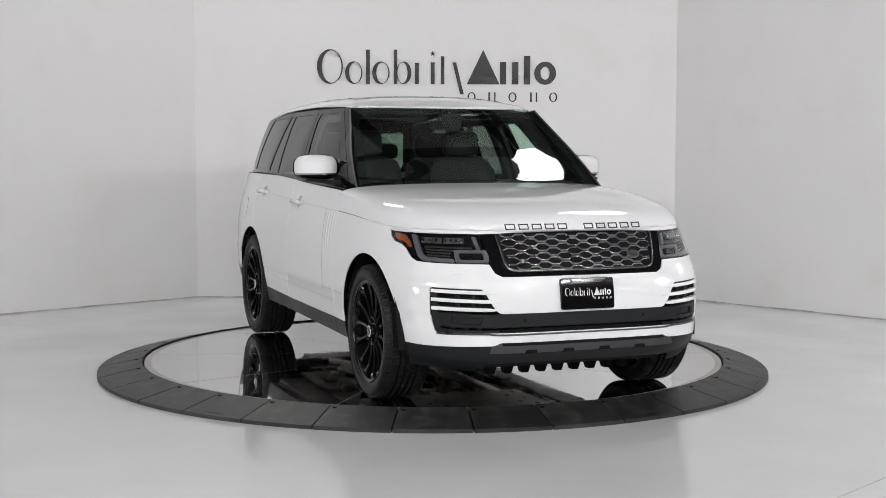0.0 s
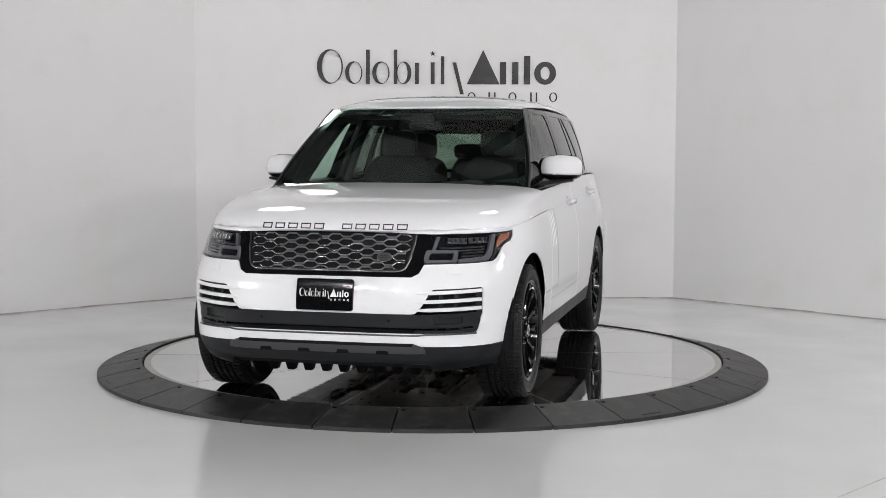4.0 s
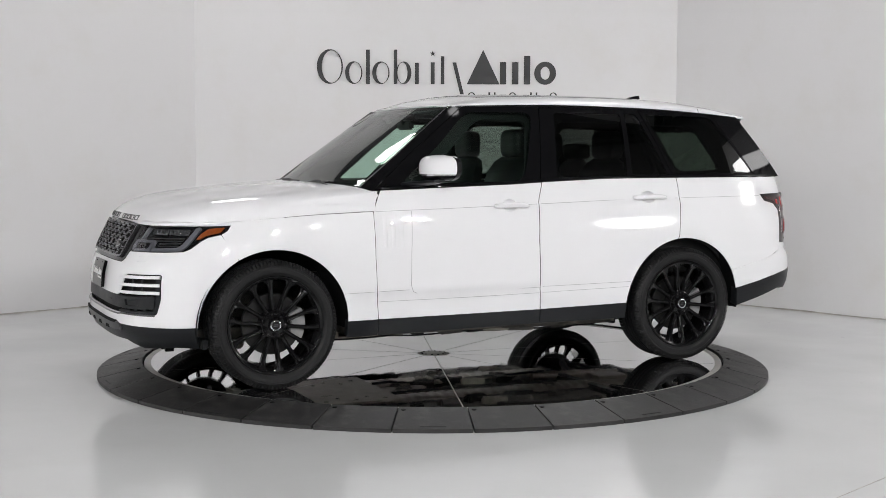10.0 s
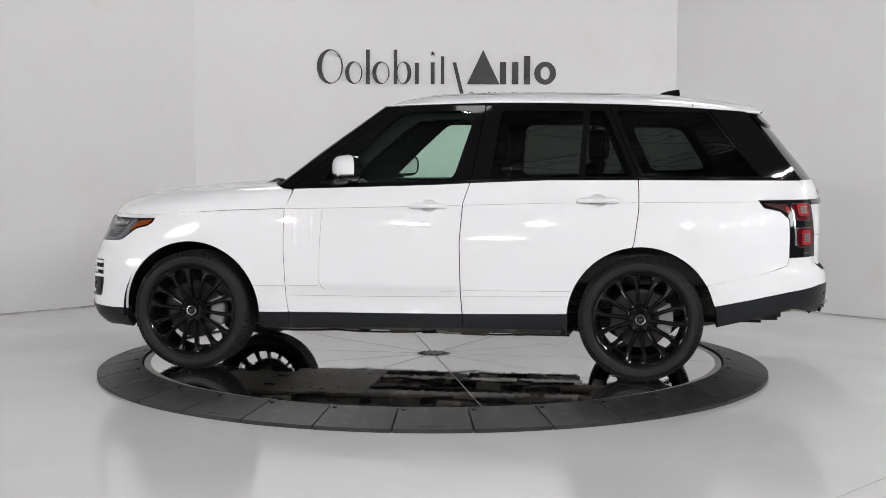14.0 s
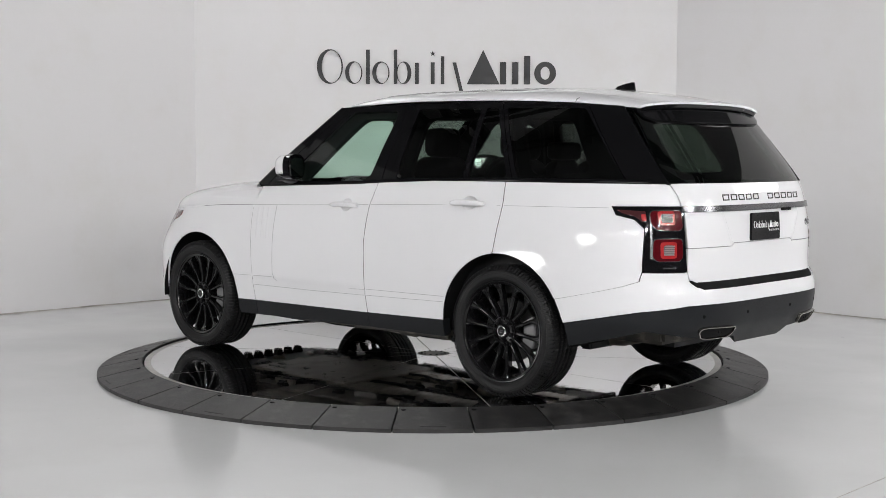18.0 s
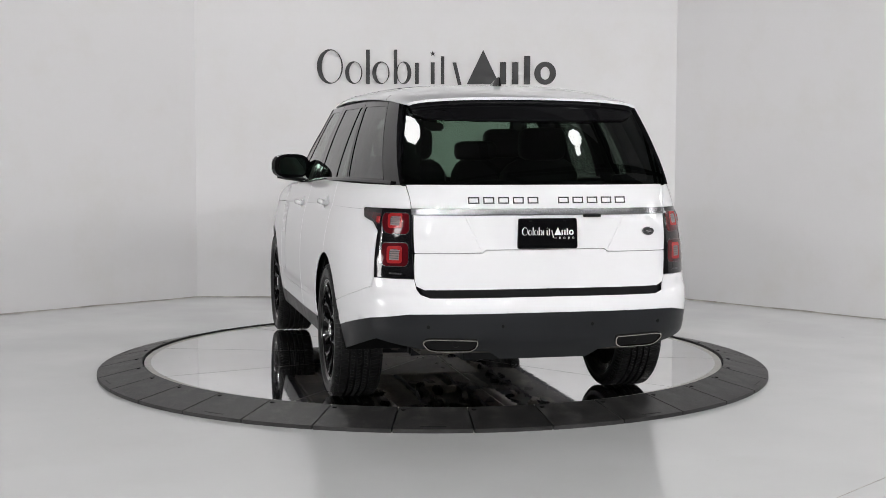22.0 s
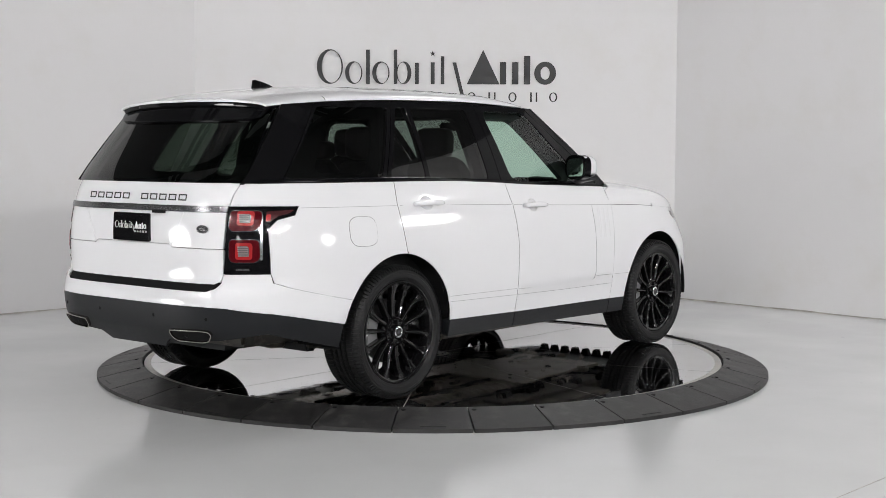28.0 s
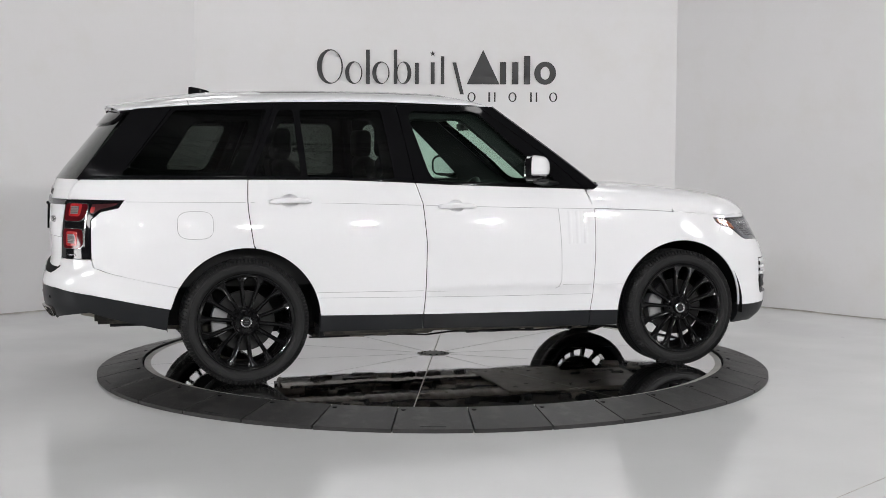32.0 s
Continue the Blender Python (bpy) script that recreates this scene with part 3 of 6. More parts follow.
def house(x, z):
    """The glasshouse's side."""
    s = (z - 1.24) / 0.50
    return (x, GB(x) + (GT(x) - GB(x)) * s + 0.06 * s * (1 - s), z)


SH = bend([(1.10, 1.17), (1.21, 1.025), (1.224, 1.0), (1.40, 0.765), (1.533, 0.575), (1.66, 0.385), (1.74, 0.262), (1.80, 0.16)])


def shield(y, z):
    """The windscreen's outer face."""
    return (SH(z) - 0.13 * (abs(y) / 0.84) ** 2.4, y, z)


RG = bend([(1.20, 2.60), (1.26, 2.565), (1.45, 2.415), (1.60, 2.29), (1.70, 2.20), (1.76, 2.14)])


def backlight(y, z):
    """The rear window's outer face."""
    return (-RG(z) + 0.13 * (abs(y) / 0.74) ** 2.6, y, z)


ZS = bend([(0.70, 1.072), (0.83, 1.065), (1.2, 1.051), (1.45, 1.0345), (1.70, 1.0150), (1.78, 1.0095), (2.2, 1.006)])
ZC = bend([(0.0, 1.238), (0.3, 1.217), (0.53, 1.190), (0.77, 1.150), (0.90, 1.105), (0.96, 1.066), (0.99, 1.03), (1.0, 1.006)])


def hood_tip():
    """Where the bonnet's side edge meets the lamp."""
    th, n = 0.80 * math.pi / 2, NF(1.006)
    c, s = math.cos(th), math.sin(th)
    r = (c ** n + s ** n) ** (-1 / n)
    return 1.0 + (XF(1.006) - 1.0) * r * c, BW(1.006) * r * s


HX1, HY1 = hood_tip()


def hood(a, b):
    """The bonnet: a from the screen (0) to the nose (1.2), b across from -1 to 1."""
    a = max(-0.1, min(1.0, a / 1.2))
    k = 1 - (1 - a) ** 1.6 if a > 0 else a
    psi = min(1.0, abs(b)) * math.pi / 2
    m = 2.9
    t, g = math.sin(psi) ** (2 / m), max(0.0, math.cos(psi)) ** (2 / m)
    th = t ** 1.15 * 0.80 * math.pi / 2
    n = NF(1.006)
    c, s = math.cos(th), math.sin(th)
    r = (c ** n + s ** n) ** (-1 / n)
    ex, ey = 1.0 + (XF(1.006) - 1.0) * r * c, BW(1.006) * r * s
    wx, wy = 1.045 - 0.258 * min(1.0, t / 0.93) ** 2.2 + 0.028 * max(0.0, (t - 0.93) / 0.07), 0.957 * min(1.0, ey / 0.9355)
    x, y = wx + (ex - wx) * k, wy + (ey - wy) * k
    zs = ZS(x)
    z = zs + max(0.0, ZC(k) - zs) * g
    # drawn in so that its edge lies on the body below it
    k1, n1 = min(1.0, max(0.0, k)), NF(1.006)
    x1, y1 = 0.815 + (HX1 - 0.815) * k1, 0.957 + (HY1 - 0.957) * k1
    z1 = ZS(x1)
    lim = BW(z1)
    if x1 > 1.0:
        lim *= (1 - min(1.0, (x1 - 1.0) / (XF(z1) - 1.0)) ** n1) ** (1 / n1)
    y *= 1 + (lim / y1 - 1) * t ** 5
    y *= 1 - (1 - BW(max(z, z1)) / BW(z1)) * t ** 3
    return (x, math.copysign(y, b), z)


RZ = bend([(0.32, 1.730), (0.22, 1.760), (0.119, 1.792), (-0.16, 1.829), (-0.60, 1.837), (-0.93, 1.837), (-1.56, 1.823), (-1.95, 1.781), (-2.15, 1.745), (-2.28, 1.718)])
RE = bend([(0.32, 1.735), (0.11, 1.738), (-0.5, 1.750), (-1.23, 1.741), (-1.85, 1.715), (-2.12, 1.690), (-2.28, 1.675)])
RY = bend([(0.35, 0.650), (0.1, 0.692), (-0.5, 0.708), (-1.3, 0.698), (-1.9, 0.672), (-2.3, 0.640), (-2.42, 0.61)])


def roof(x, b):
    """The roof: b across from -1 to 1."""
    b = min(1.0, max(-1.0, b))
    m = 3.4
    a = abs(b) * math.pi / 2
    y, g = math.sin(a) ** (2 / 2.4), math.cos(a) ** (2 / 2.4)
    return (x - 0.10 * y ** 2.5 * (1.6 * min(1.0, max(0.0, (x + 1.7) / 1.4)) - 0.6), math.copysign(RY(x) * y, b), RE(x) + (RZ(x) - RE(x)) * g)


# ---- the car: panels ----
M_SHIELD = mat("dirty_shield", (0.050, 0.046, 0.040), 0.55, vary=0.5, scale=7, bump=0.3, stain=(0.26, 0.23, 0.185), stain_scale=5, stain_amount=0.85)
M_SKID = mat("skid_grey", (0.055, 0.055, 0.058), 0.4, metal=0.4, vary=0.06)
CAR = new("car")
tagged(CAR, "white four-door SUV with black pillars and wheels on a turntable", "car")
WX, WZ, AR = 1.460, 0.385, 0.462


def archpts(cx, x0, x1):
    """The wheel arch's edge from x0 to x1, over the top."""
    a0 = math.degrees(math.acos(max(-1, min(1, (x0 - cx) / AR))))
    a1 = math.degrees(math.acos(max(-1, min(1, (x1 - cx) / AR))))
    return arc(cx, WZ, AR, a0, a1, 30)


def belt(x):
    return float(np.interp(x, [-2.6, -1.42, -0.875, -0.378, -0.159, 0.764, 0.95], [1.262, 1.262, 1.254, 1.236, 1.221, 1.190, 1.18]))


def hseam(x):
    return float(np.interp(x, [0.82, 1.2, 1.70], [1.062, 1.045, 1.008]))


def grip_hole(x0, x1, z):
    """The round opening behind a door handle."""
    u = sx((x0 + x1) / 2, z)
    return [(u + 0.052 * math.cos(2 * math.pi * i / 32), z + 0.002 + 0.041 * math.sin(2 * math.pi * i / 32)) for i in range(32)]


def panels():
    P = M_PAINT
    # front wing
    o = [(0.832, ZS(0.832) - 0.0028), (0.830, 0.79), (0.816, 0.50), (0.804, 0.395), (0.999, 0.392)] + archpts(WX, 0.999, 1.682)
    o = side(o) + [(1.245, 0.940), (1.273, 0.961), (1.284, 1.000)] + side([(1.695, hseam(1.7) - 0.001)] + [(x, ZS(x) - 0.0028) for x in (1.55, 1.45, 1.3, 1.15, 1.0)])
    patch("front_fender", o, body, P, CAR, mirror=True, thick=0.007)
    # front door
    o = [(0.768, belt(0.768)), (0.795, 1.13), (0.826, 1.055), (0.824, 0.79), (0.810, 0.50), (0.798, 0.396), (-0.334, 0.404), (-0.324, 0.54),
         (-0.316, 0.86), (-0.332, 1.11), (-0.372, 1.233), (-0.159, belt(-0.159)), (0.3, belt(0.3))]
    patch("front_door", side(o), body, P, CAR, mirror=True, thick=0.007, holes=[grip_hole(0.006, -0.245, 1.086)])
    o = [(-0.380, 1.234), (-0.340, 1.11), (-0.324, 0.86), (-0.332, 0.54), (-0.342, 0.405), (-0.996, 0.418)] + \
        archpts(-WX, -0.999, -1.398) + [(-1.409, 0.86), (-1.437, 1.08), (-1.431, 1.258), (-0.875, belt(-0.875))]
    patch("rear_door", side(o), body, P, CAR, mirror=True, thick=0.007, holes=[grip_hole(-1.052, -1.317, 1.127)])
    # rear quarter, round the corner to the tailgate
    o = side([(-1.439, 1.258), (-1.445, 1.08), (-1.417, 0.862)] + archpts(-WX, -1.41, -1.862) + [(-2.10, 0.664), (-2.352, 0.736)]) + \
        side([(-2.366, 0.79), (-2.362, 1.018), (-2.308, 1.066), (-2.205, 1.089), (-2.168, 1.140)]) + tail([(0.80, 1.143), (0.69, 1.143), (0.695, 1.20), (0.705, 1.258)]) + \
        side([(-2.2, 1.259)])
    patch("rear_quarter_panel", o, body, P, CAR, mirror=True, thick=0.007)
    # scuttle corner between bonnet, wing and pillar
    patch("scuttle_corner", side([(0.790, 1.188), (0.900, 1.185), (0.890, 1.060), (0.833, 1.058), (0.805, 1.125)]), body, P, CAR, lift=-0.006, thick=0.006, mirror=True)
    # bumpers
    half = nose([(0.474, 0.762), (0.512, 0.782), (0.535, 0.829), (0.70, 0.831), (0.797, 0.833)]) + [(1.066, 0.838), (1.102, 0.853), (1.145, 0.899), (1.177, 0.921), (1.240, 0.937)] + \
        side([(1.688, 0.815)]) + side(archpts(WX, 1.69, 1.921)) + side([(1.921, 0.392)]) + nose([(0.86, 0.390), (0.537, 0.398), (0.494, 0.413)])
    full = half + [(-u, z) for u, z in half[::-1]]
    hh = nose([(0.50, 0.570), (0.535, 0.610), (0.585, 0.702), (0.832, 0.709), (0.832, 0.56), (0.808, 0.462), (0.625, 0.464)])
    hole = hh + [(-u, z) for u, z in hh[::-1]]
    patch("front_bumper", full, body, P, CAR, holes=[rounded(hole, 0.02)], thick=0.010, step=0.04)
    half = nose([(0.494, 0.410), (0.537, 0.394), (0.86, 0.386)]) + side([(1.921, 0.388), (1.900, 0.262)]) + nose([(0.80, 0.266), (0.60, 0.245), (0.55, 0.30)])
    full = half + [(-u, z) for u, z in half[::-1]]
    patch("lower_valance", full, body, M_TRIM, CAR, "matt black lower bumper", thick=0.05, step=0.04)
    half = nose([(0.500, 0.405), (0.548, 0.392), (0.556, 0.362), (0.45, 0.360)])
    full = half + [(-u, z) for u, z in half[::-1]]
    patch("skid_trim", full, body, M_SKID, CAR, "grey skid-plate strip", lift=0.012, thick=0.03)
    # notches and slot are raised black patches standing for their shade
    for y in (-0.33, -0.11, 0.11, 0.33):
        patch("skid_notch", nose([(y - 0.035, 0.357), (y - 0.028, 0.374), (y + 0.028, 0.374), (y + 0.035, 0.357)]), body, M_DARK, CAR, lift=0.016, thick=0.02)
    half = nose([(0.49, 0.412), (0.49, 0.399)])
    patch("lower_slot", half + [(-u, z) for u, z in half[::-1]], body, M_DARK, CAR, lift=0.013, thick=0.02)
    # rear bumper
    half = side([(-1.8665, 0.6095), (-2.10, 0.6605), (-2.36, 0.7335), (-2.370, 0.780)]) + tail([(0.83, 0.780), (0.682, 0.780), (0.672, 0.732), (0.655, 0.706), (0.61, 0.689)])
    low = tail([(0.60, 0.612), (0.717, 0.608), (0.88, 0.572)]) + side([(-2.2, 0.540), (-1.914, 0.482), (-1.909, 0.498), (-1.888, 0.559)])
    T2 = 2 * (LF + LM + LR)
    ring = low + half + [(T2 - u, z) for u, z in (low + half)[::-1]]
    patch("rear_bumper", ring, body, P, CAR, thick=0.008, step=0.04)
    up = side([(-1.92, 0.478), (-2.2, 0.536)]) + tail([(0.88, 0.568), (0.717, 0.604), (0.60, 0.608)])
    lo = side([(-1.935, 0.352), (-2.2, 0.415)]) + tail([(0.85, 0.465), (0.66, 0.428), (0.30, 0.410), (0.235, 0.365)])
    ring = lo[::-1] + up
    ring = ring + [(T2 - u, z) for u, z in ring[::-1]]
    patch("rear_valance", ring, body, M_TRIM, CAR, "matt black lower bumper", thick=0.06, step=0.04)
    for y in (-0.62, -0.24, 0.24, 0.62):
        u = ry(y, 0.545)
        patch("parking_sensor", arc(u, 0.545, 0.0085, 0, 342, 18), body, M_DARK, CAR, lift=0.003, thick=0.006)
    # sills
    for x0, x1, b0, b1 in ((0.999, 0.803, 0.289, 0.292), (0.796, -0.335, 0.292, 0.311), (-0.343, -1.0, 0.311, 0.313)):
        t0, t1 = np.interp(x0, [-1, 1], [0.414, 0.388]), np.interp(x1, [-1, 1], [0.414, 0.388])
        patch("sill_trim", side([(x0, t0), (x1, t1), (x1, b1), (x0, b0)]), body, M_TRIM, CAR, "matt black sill cladding", mirror=True, thick=0.06)
    # tailgate
    up = tail([(0.699, 1.262), (0.689, 1.20), (0.684, 1.143), (0.677, 1.10), (0.6765, 0.917), (0.34, 0.919), (0.318, 0.934)])
    ring = up + [(T2 - u, z) for u, z in up[::-1]]
    patch("tailgate", ring, body, P, CAR, thick=0.03)
    lo = tail([(0.6765, 0.911), (0.6765, 0.78), (0.668, 0.748), (0.63, 0.730)])
    lo = [(ry(0.315, 0.927), 0.928), (ry(0.338, 0.912), 0.912)] + lo
    patch("lower_tailgate", lo + [(T2 - u, z) for u, z in lo[::-1]], body, P, CAR, thick=0.03)
    bar = tail([(0.684, 1.140), (0.684, 1.109)])
    patch("tailgate_bar", bar + [(T2 - u, z) for u, z in bar[::-1]], body, M_SATIN, CAR, "silver strip across the tailgate", lift=0.010, thick=0.02)
    # a black sheet stands for the shade in the gap over the bumper
    gap = tail([(0.655, 0.738), (0.61, 0.684)])
    patch("step_gap_sheet", gap + [(T2 - u, z) for u, z in gap[::-1]], body, M_DARK, CAR, "black sheet filling the gap above the bumper step", lift=-0.006, thick=0.03)
    # bonnet and roof
    e = 0.998
    front = [(1.198, -e + 2 * e * i / 40) for i in range(41)]
    patch("bonnet", [(0.0, -e)] + front + [(0.0, e)], hood, P, CAR, step=0.04, thick=0.02)
    e = 0.995
    patch("roof_panel", [(0.28, -0.60), (0.28, 0.60), (-2.25, 0.60), (-2.25, -0.60)], roof, P, CAR, step=0.05, thick=0.014)
    for s in (-1, 1):
        patch("roof_rail", [(0.28, s * 0.606), (0.225, s * 0.92), (0.16, s * e), (-2.20, s * e), (-2.25, s * 0.94), (-2.25, s * 0.606)], roof, P, CAR, step=0.03, thick=0.014, edge=0.03)


panels()


def glasshouse():
    G = M_GLOSS

    def frame_part(name, outline, hole, glass_mat, label, panes, rad=0.03):
        frames = patch(name, rounded(outline, 0.012), house, G, CAR, label, holes=[rounded(h, rad, 8) for h in hole], mirror=True, thick=0.03)
        for h in panes:
            for ob, f in zip(patch("window_pane", rounded(h, rad, 8), house, glass_mat, None, lift=-0.004, mirror=True, thick=0.003), frames):
                ob.parent = f
    patch("a_pillar", [(0.900, 1.196), (0.205, 1.728), (0.112, 1.730), (0.60, 1.365), (0.79, 1.200)], house, G, CAR, "gloss black windscreen pillar", mirror=True, thick=0.03)
    h = [(0.62, 1.228), (0.337, 1.462), (0.13, 1.658), (0.06, 1.698), (-0.398, 1.700), (-0.262, 1.243)]
    frame_part("front_window_frame", [(0.782, 1.196), (0.594, 1.362), (0.104, 1.730), (-0.452, 1.733), (-0.374, 1.238), (0.0, 1.224)], [h], M_GLASS, "gloss black door window frame", [h], 0.085)
    h1 = [(-0.560, 1.702), (-0.502, 1.262), (-1.062, 1.272), (-1.090, 1.698)]
    h2 = [(-1.126, 1.700), (-1.098, 1.275), (-1.405, 1.282), (-1.218, 1.698)]
    frame_part("rear_window_frame", [(-0.460, 1.733), (-0.382, 1.241), (-0.9, 1.256), (-1.442, 1.264), (-1.236, 1.732)], [h1, h2], M_TINT, "gloss black door window frame", [h1, h2])
    h = [(-1.285, 1.698), (-1.470, 1.285), (-2.185, 1.285), (-1.855, 1.686)]
    frame_part("quarter_window_frame", [(-1.244, 1.732), (-1.450, 1.264), (-2.20, 1.264), (-1.86, 1.708)], [h], M_TINT, "gloss black rear side window frame", [h])
    patch("d_pillar", [(-1.868, 1.708), (-2.208, 1.264), (-2.445, 1.262), (-2.10, 1.690)], house, G, CAR, "gloss black rear pillar", mirror=True, thick=0.03)
    # the lining inside the pillars, with openings smaller than the panes
    for o, hs in (([(0.85, 1.20), (0.16, 1.733), (-0.468, 1.733), (-0.40, 1.23)], [[(0.45, 1.246), (0.22, 1.47), (0.02, 1.650), (-0.03, 1.676), (-0.375, 1.672), (-0.30, 1.255)]]),
                  ([(-0.472, 1.733), (-0.404, 1.24), (-1.45, 1.262), (-1.245, 1.733)], [[(-0.60, 1.672), (-0.56, 1.275), (-1.365, 1.292), (-1.20, 1.668)]]),
                  ([(-1.249, 1.733), (-1.455, 1.262), (-2.40, 1.262), (-2.07, 1.70), (-1.86, 1.712)], [[(-1.375, 1.655), (-1.535, 1.31), (-1.94, 1.325), (-1.745, 1.645)]])):
        patch("pillar_lining", o, house, M_CABIN, CAR, "black fabric window lining", holes=[rounded(h, 0.07, 6) for h in hs], lift=-0.060, thick=0.03, mirror=True)
    top = [(0.69, 1.722), (0.4, 1.742), (0.0, 1.750), (-0.4, 1.742), (-0.69, 1.722)]
    out = [(-0.838, 1.195), (0.838, 1.195)] + top
    patch("windscreen", out, shield, M_GLASS, CAR, "large raked windscreen of clear green-tinted glass", thick=0.004)
    hole = [(-0.775, 1.25), (0.775, 1.25), (0.645, 1.69), (0.0, 1.715), (-0.645, 1.69)]
    patch("windscreen_border", out, shield, M_GLOSS, CAR, "black printed glass border", holes=[rounded(hole, 0.05)], lift=-0.018, thick=0.002)
    out = [(-0.735, 1.264), (0.735, 1.264), (0.63, 1.695), (-0.63, 1.695)]
    patch("rear_window", rounded(out, 0.02), backlight, M_TINT2, CAR, "dark tinted rear window", thick=0.004)
    hole = [(-0.64, 1.29), (0.64, 1.29), (0.555, 1.625), (-0.555, 1.625)]
    patch("rear_window_border", rounded(out, 0.02), backlight, M_GLOSS, CAR, "black printed glass border", holes=[rounded(hole, 0.05)], lift=-0.016, thick=0.002)
    patch("rear_spoiler", [(-2.02, -0.90), (-2.02, 0.90), (-2.24, 0.90), (-2.24, -0.90)], roof, M_GLOSS, CAR, "gloss black underside of the roof spoiler", lift=-0.0165, thick=0.022)
    half = [(0.612, 1.690), (0.622, 1.660), (0.606, 1.622), (0.55, 1.602), (0.30, 1.594)]
    patch("spoiler_skirt", half + [(-y, z) for y, z in half[::-1]], backlight, G, CAR, "gloss black lower lip of the roof spoiler", lift=0.016, thick=0.02, step=0.04)
    patch("headliner", [(0.28, -0.9), (0.28, 0.9), (-2.1, 0.9), (-2.1, -0.9)], roof, M_CABIN, CAR, "black roof lining", lift=-0.036, thick=0.01, step=0.1)


glasshouse()


def under():
    bm = bmesh.new()
    box(bm, -0.98, 0.98, -0.90, 0.90, 0.285, 0.50, 0.02)
    box(bm, -2.35, -0.95, -0.62, 0.62, 0.36, 0.60, 0.02)
    box(bm, 0.95, 2.15, -0.62, 0.62, 0.27, 0.70, 0.02)
    part("underbody", bm, M_SHIELD, CAR, "black underbody and floor pan")
    for cx in (WX, -WX):
        for s in (-1, 1):
            bm = bmesh.new()
            lathe(bm, [(AR + 0.012, 0.62 * s), (AR + 0.012, 0.945 * s)], 40, "y", close=False, span=math.pi * 1.06, start=-0.03 * math.pi)
            bmesh.ops.translate(bm, verts=bm.verts, vec=(cx, 0, WZ))
            part("wheel_arch_liner", bm, M_DARK, CAR, "black plastic arch liner", smooth=True)
            bm = bmesh.new()
            pts = arc(cx, WZ, AR + 0.02, -5, 185, 30)
            prism(bm, pts, Matrix(((1, 0, 0, 0), (0, 0, 1, 0.62 * s), (0, 1, 0, 0), (0, 0, 0, 1))), 0.01)
            part("wheel_well", bm, M_DARK, CAR)
    # black inner sheets added behind the shut lines so that the gaps look shaded
    def inner(u, z):
        x, y, z = body(u, z)
        return (x * 0.985, y * 0.965, z)
    o = [(0.99, 0.42), (0.99, 1.0), (0.80, 1.17), (-0.37, 1.20), (-2.25, 1.24), (-2.25, 0.78), (-1.95, 0.72), (-1.80, 0.80)] + archpts(-WX, -1.80, -1.0) + [(-0.97, 0.42)]
    patch("inner_shell", side(o), inner, M_DARK, CAR, "black sheet added behind the panels to darken the gaps", mirror=True, step=0.12, edge=0.06, thick=0.01)
    o = tail([(0.70, 1.20), (0.70, 0.60)])
    T2 = 2 * (LF + LM + LR)
    patch("tail_inner", o + [(T2 - u, z) for u, z in o[::-1]], inner, M_DARK, CAR, step=0.12, edge=0.06, thick=0.01)
    o = nose([(0.84, 0.96), (0.84, 0.42)])
    patch("nose_inner", o + [(-u, z) for u, z in o[::-1]], inner, M_DARK, CAR, step=0.12, edge=0.06, thick=0.01)


under()


# ---- wheels ----
M_DISC = mat("dull_disc_steel", (0.035, 0.035, 0.035), 0.4, metal=0.8, vary=0.2, scale=30)
M_CALIPER = mat("grey_caliper", (0.26, 0.26, 0.265), 0.45, metal=0.3, vary=0.1)
def wheel_meshes():
    """Built once: the tyre, rim, spokes, hub and brake of one wheel, its outer face towards +y."""
    R, r = 0.3835, 0.297
    bm = bmesh.new()
    prof = [(r, 0.108), (r + 0.004, 0.124), (r + 0.012, 0.131), (r + 0.020, 0.133), (r + 0.022, 0.1355), (r + 0.030, 0.1365), (r + 0.046, 0.1370), (r + 0.048, 0.1350), (R - 0.032, 0.1345), (R - 0.030, 0.1362), (R - 0.022, 0.1325), (R - 0.010, 0.122), (R - 0.003, 0.108), (R, 0.092)]
    groove = [0.055, 0.018, -0.018, -0.055]
    for g in groove:
        prof += [(R, g + 0.007), (R - 0.009, g + 0.005), (R - 0.009, g - 0.005), (R, g - 0.007)]
    prof += [(R, -0.092), (R - 0.006, -0.112), (R - 0.02, -0.128), (R - 0.045, -0.137), (r + 0.03, -0.137), (r, -0.108)]
    lathe(bm, prof, 96)
    return bm


def wheel(name, m, label):
    w = new(name)
    w.parent = CAR
    tagged(w, label)
    for nm, me, mt, lb in WHEEL:
        ob = new(nm, me)
        ob.parent = w
        if lb:
            tagged(ob, lb)
    w.matrix_basis = m
    return w


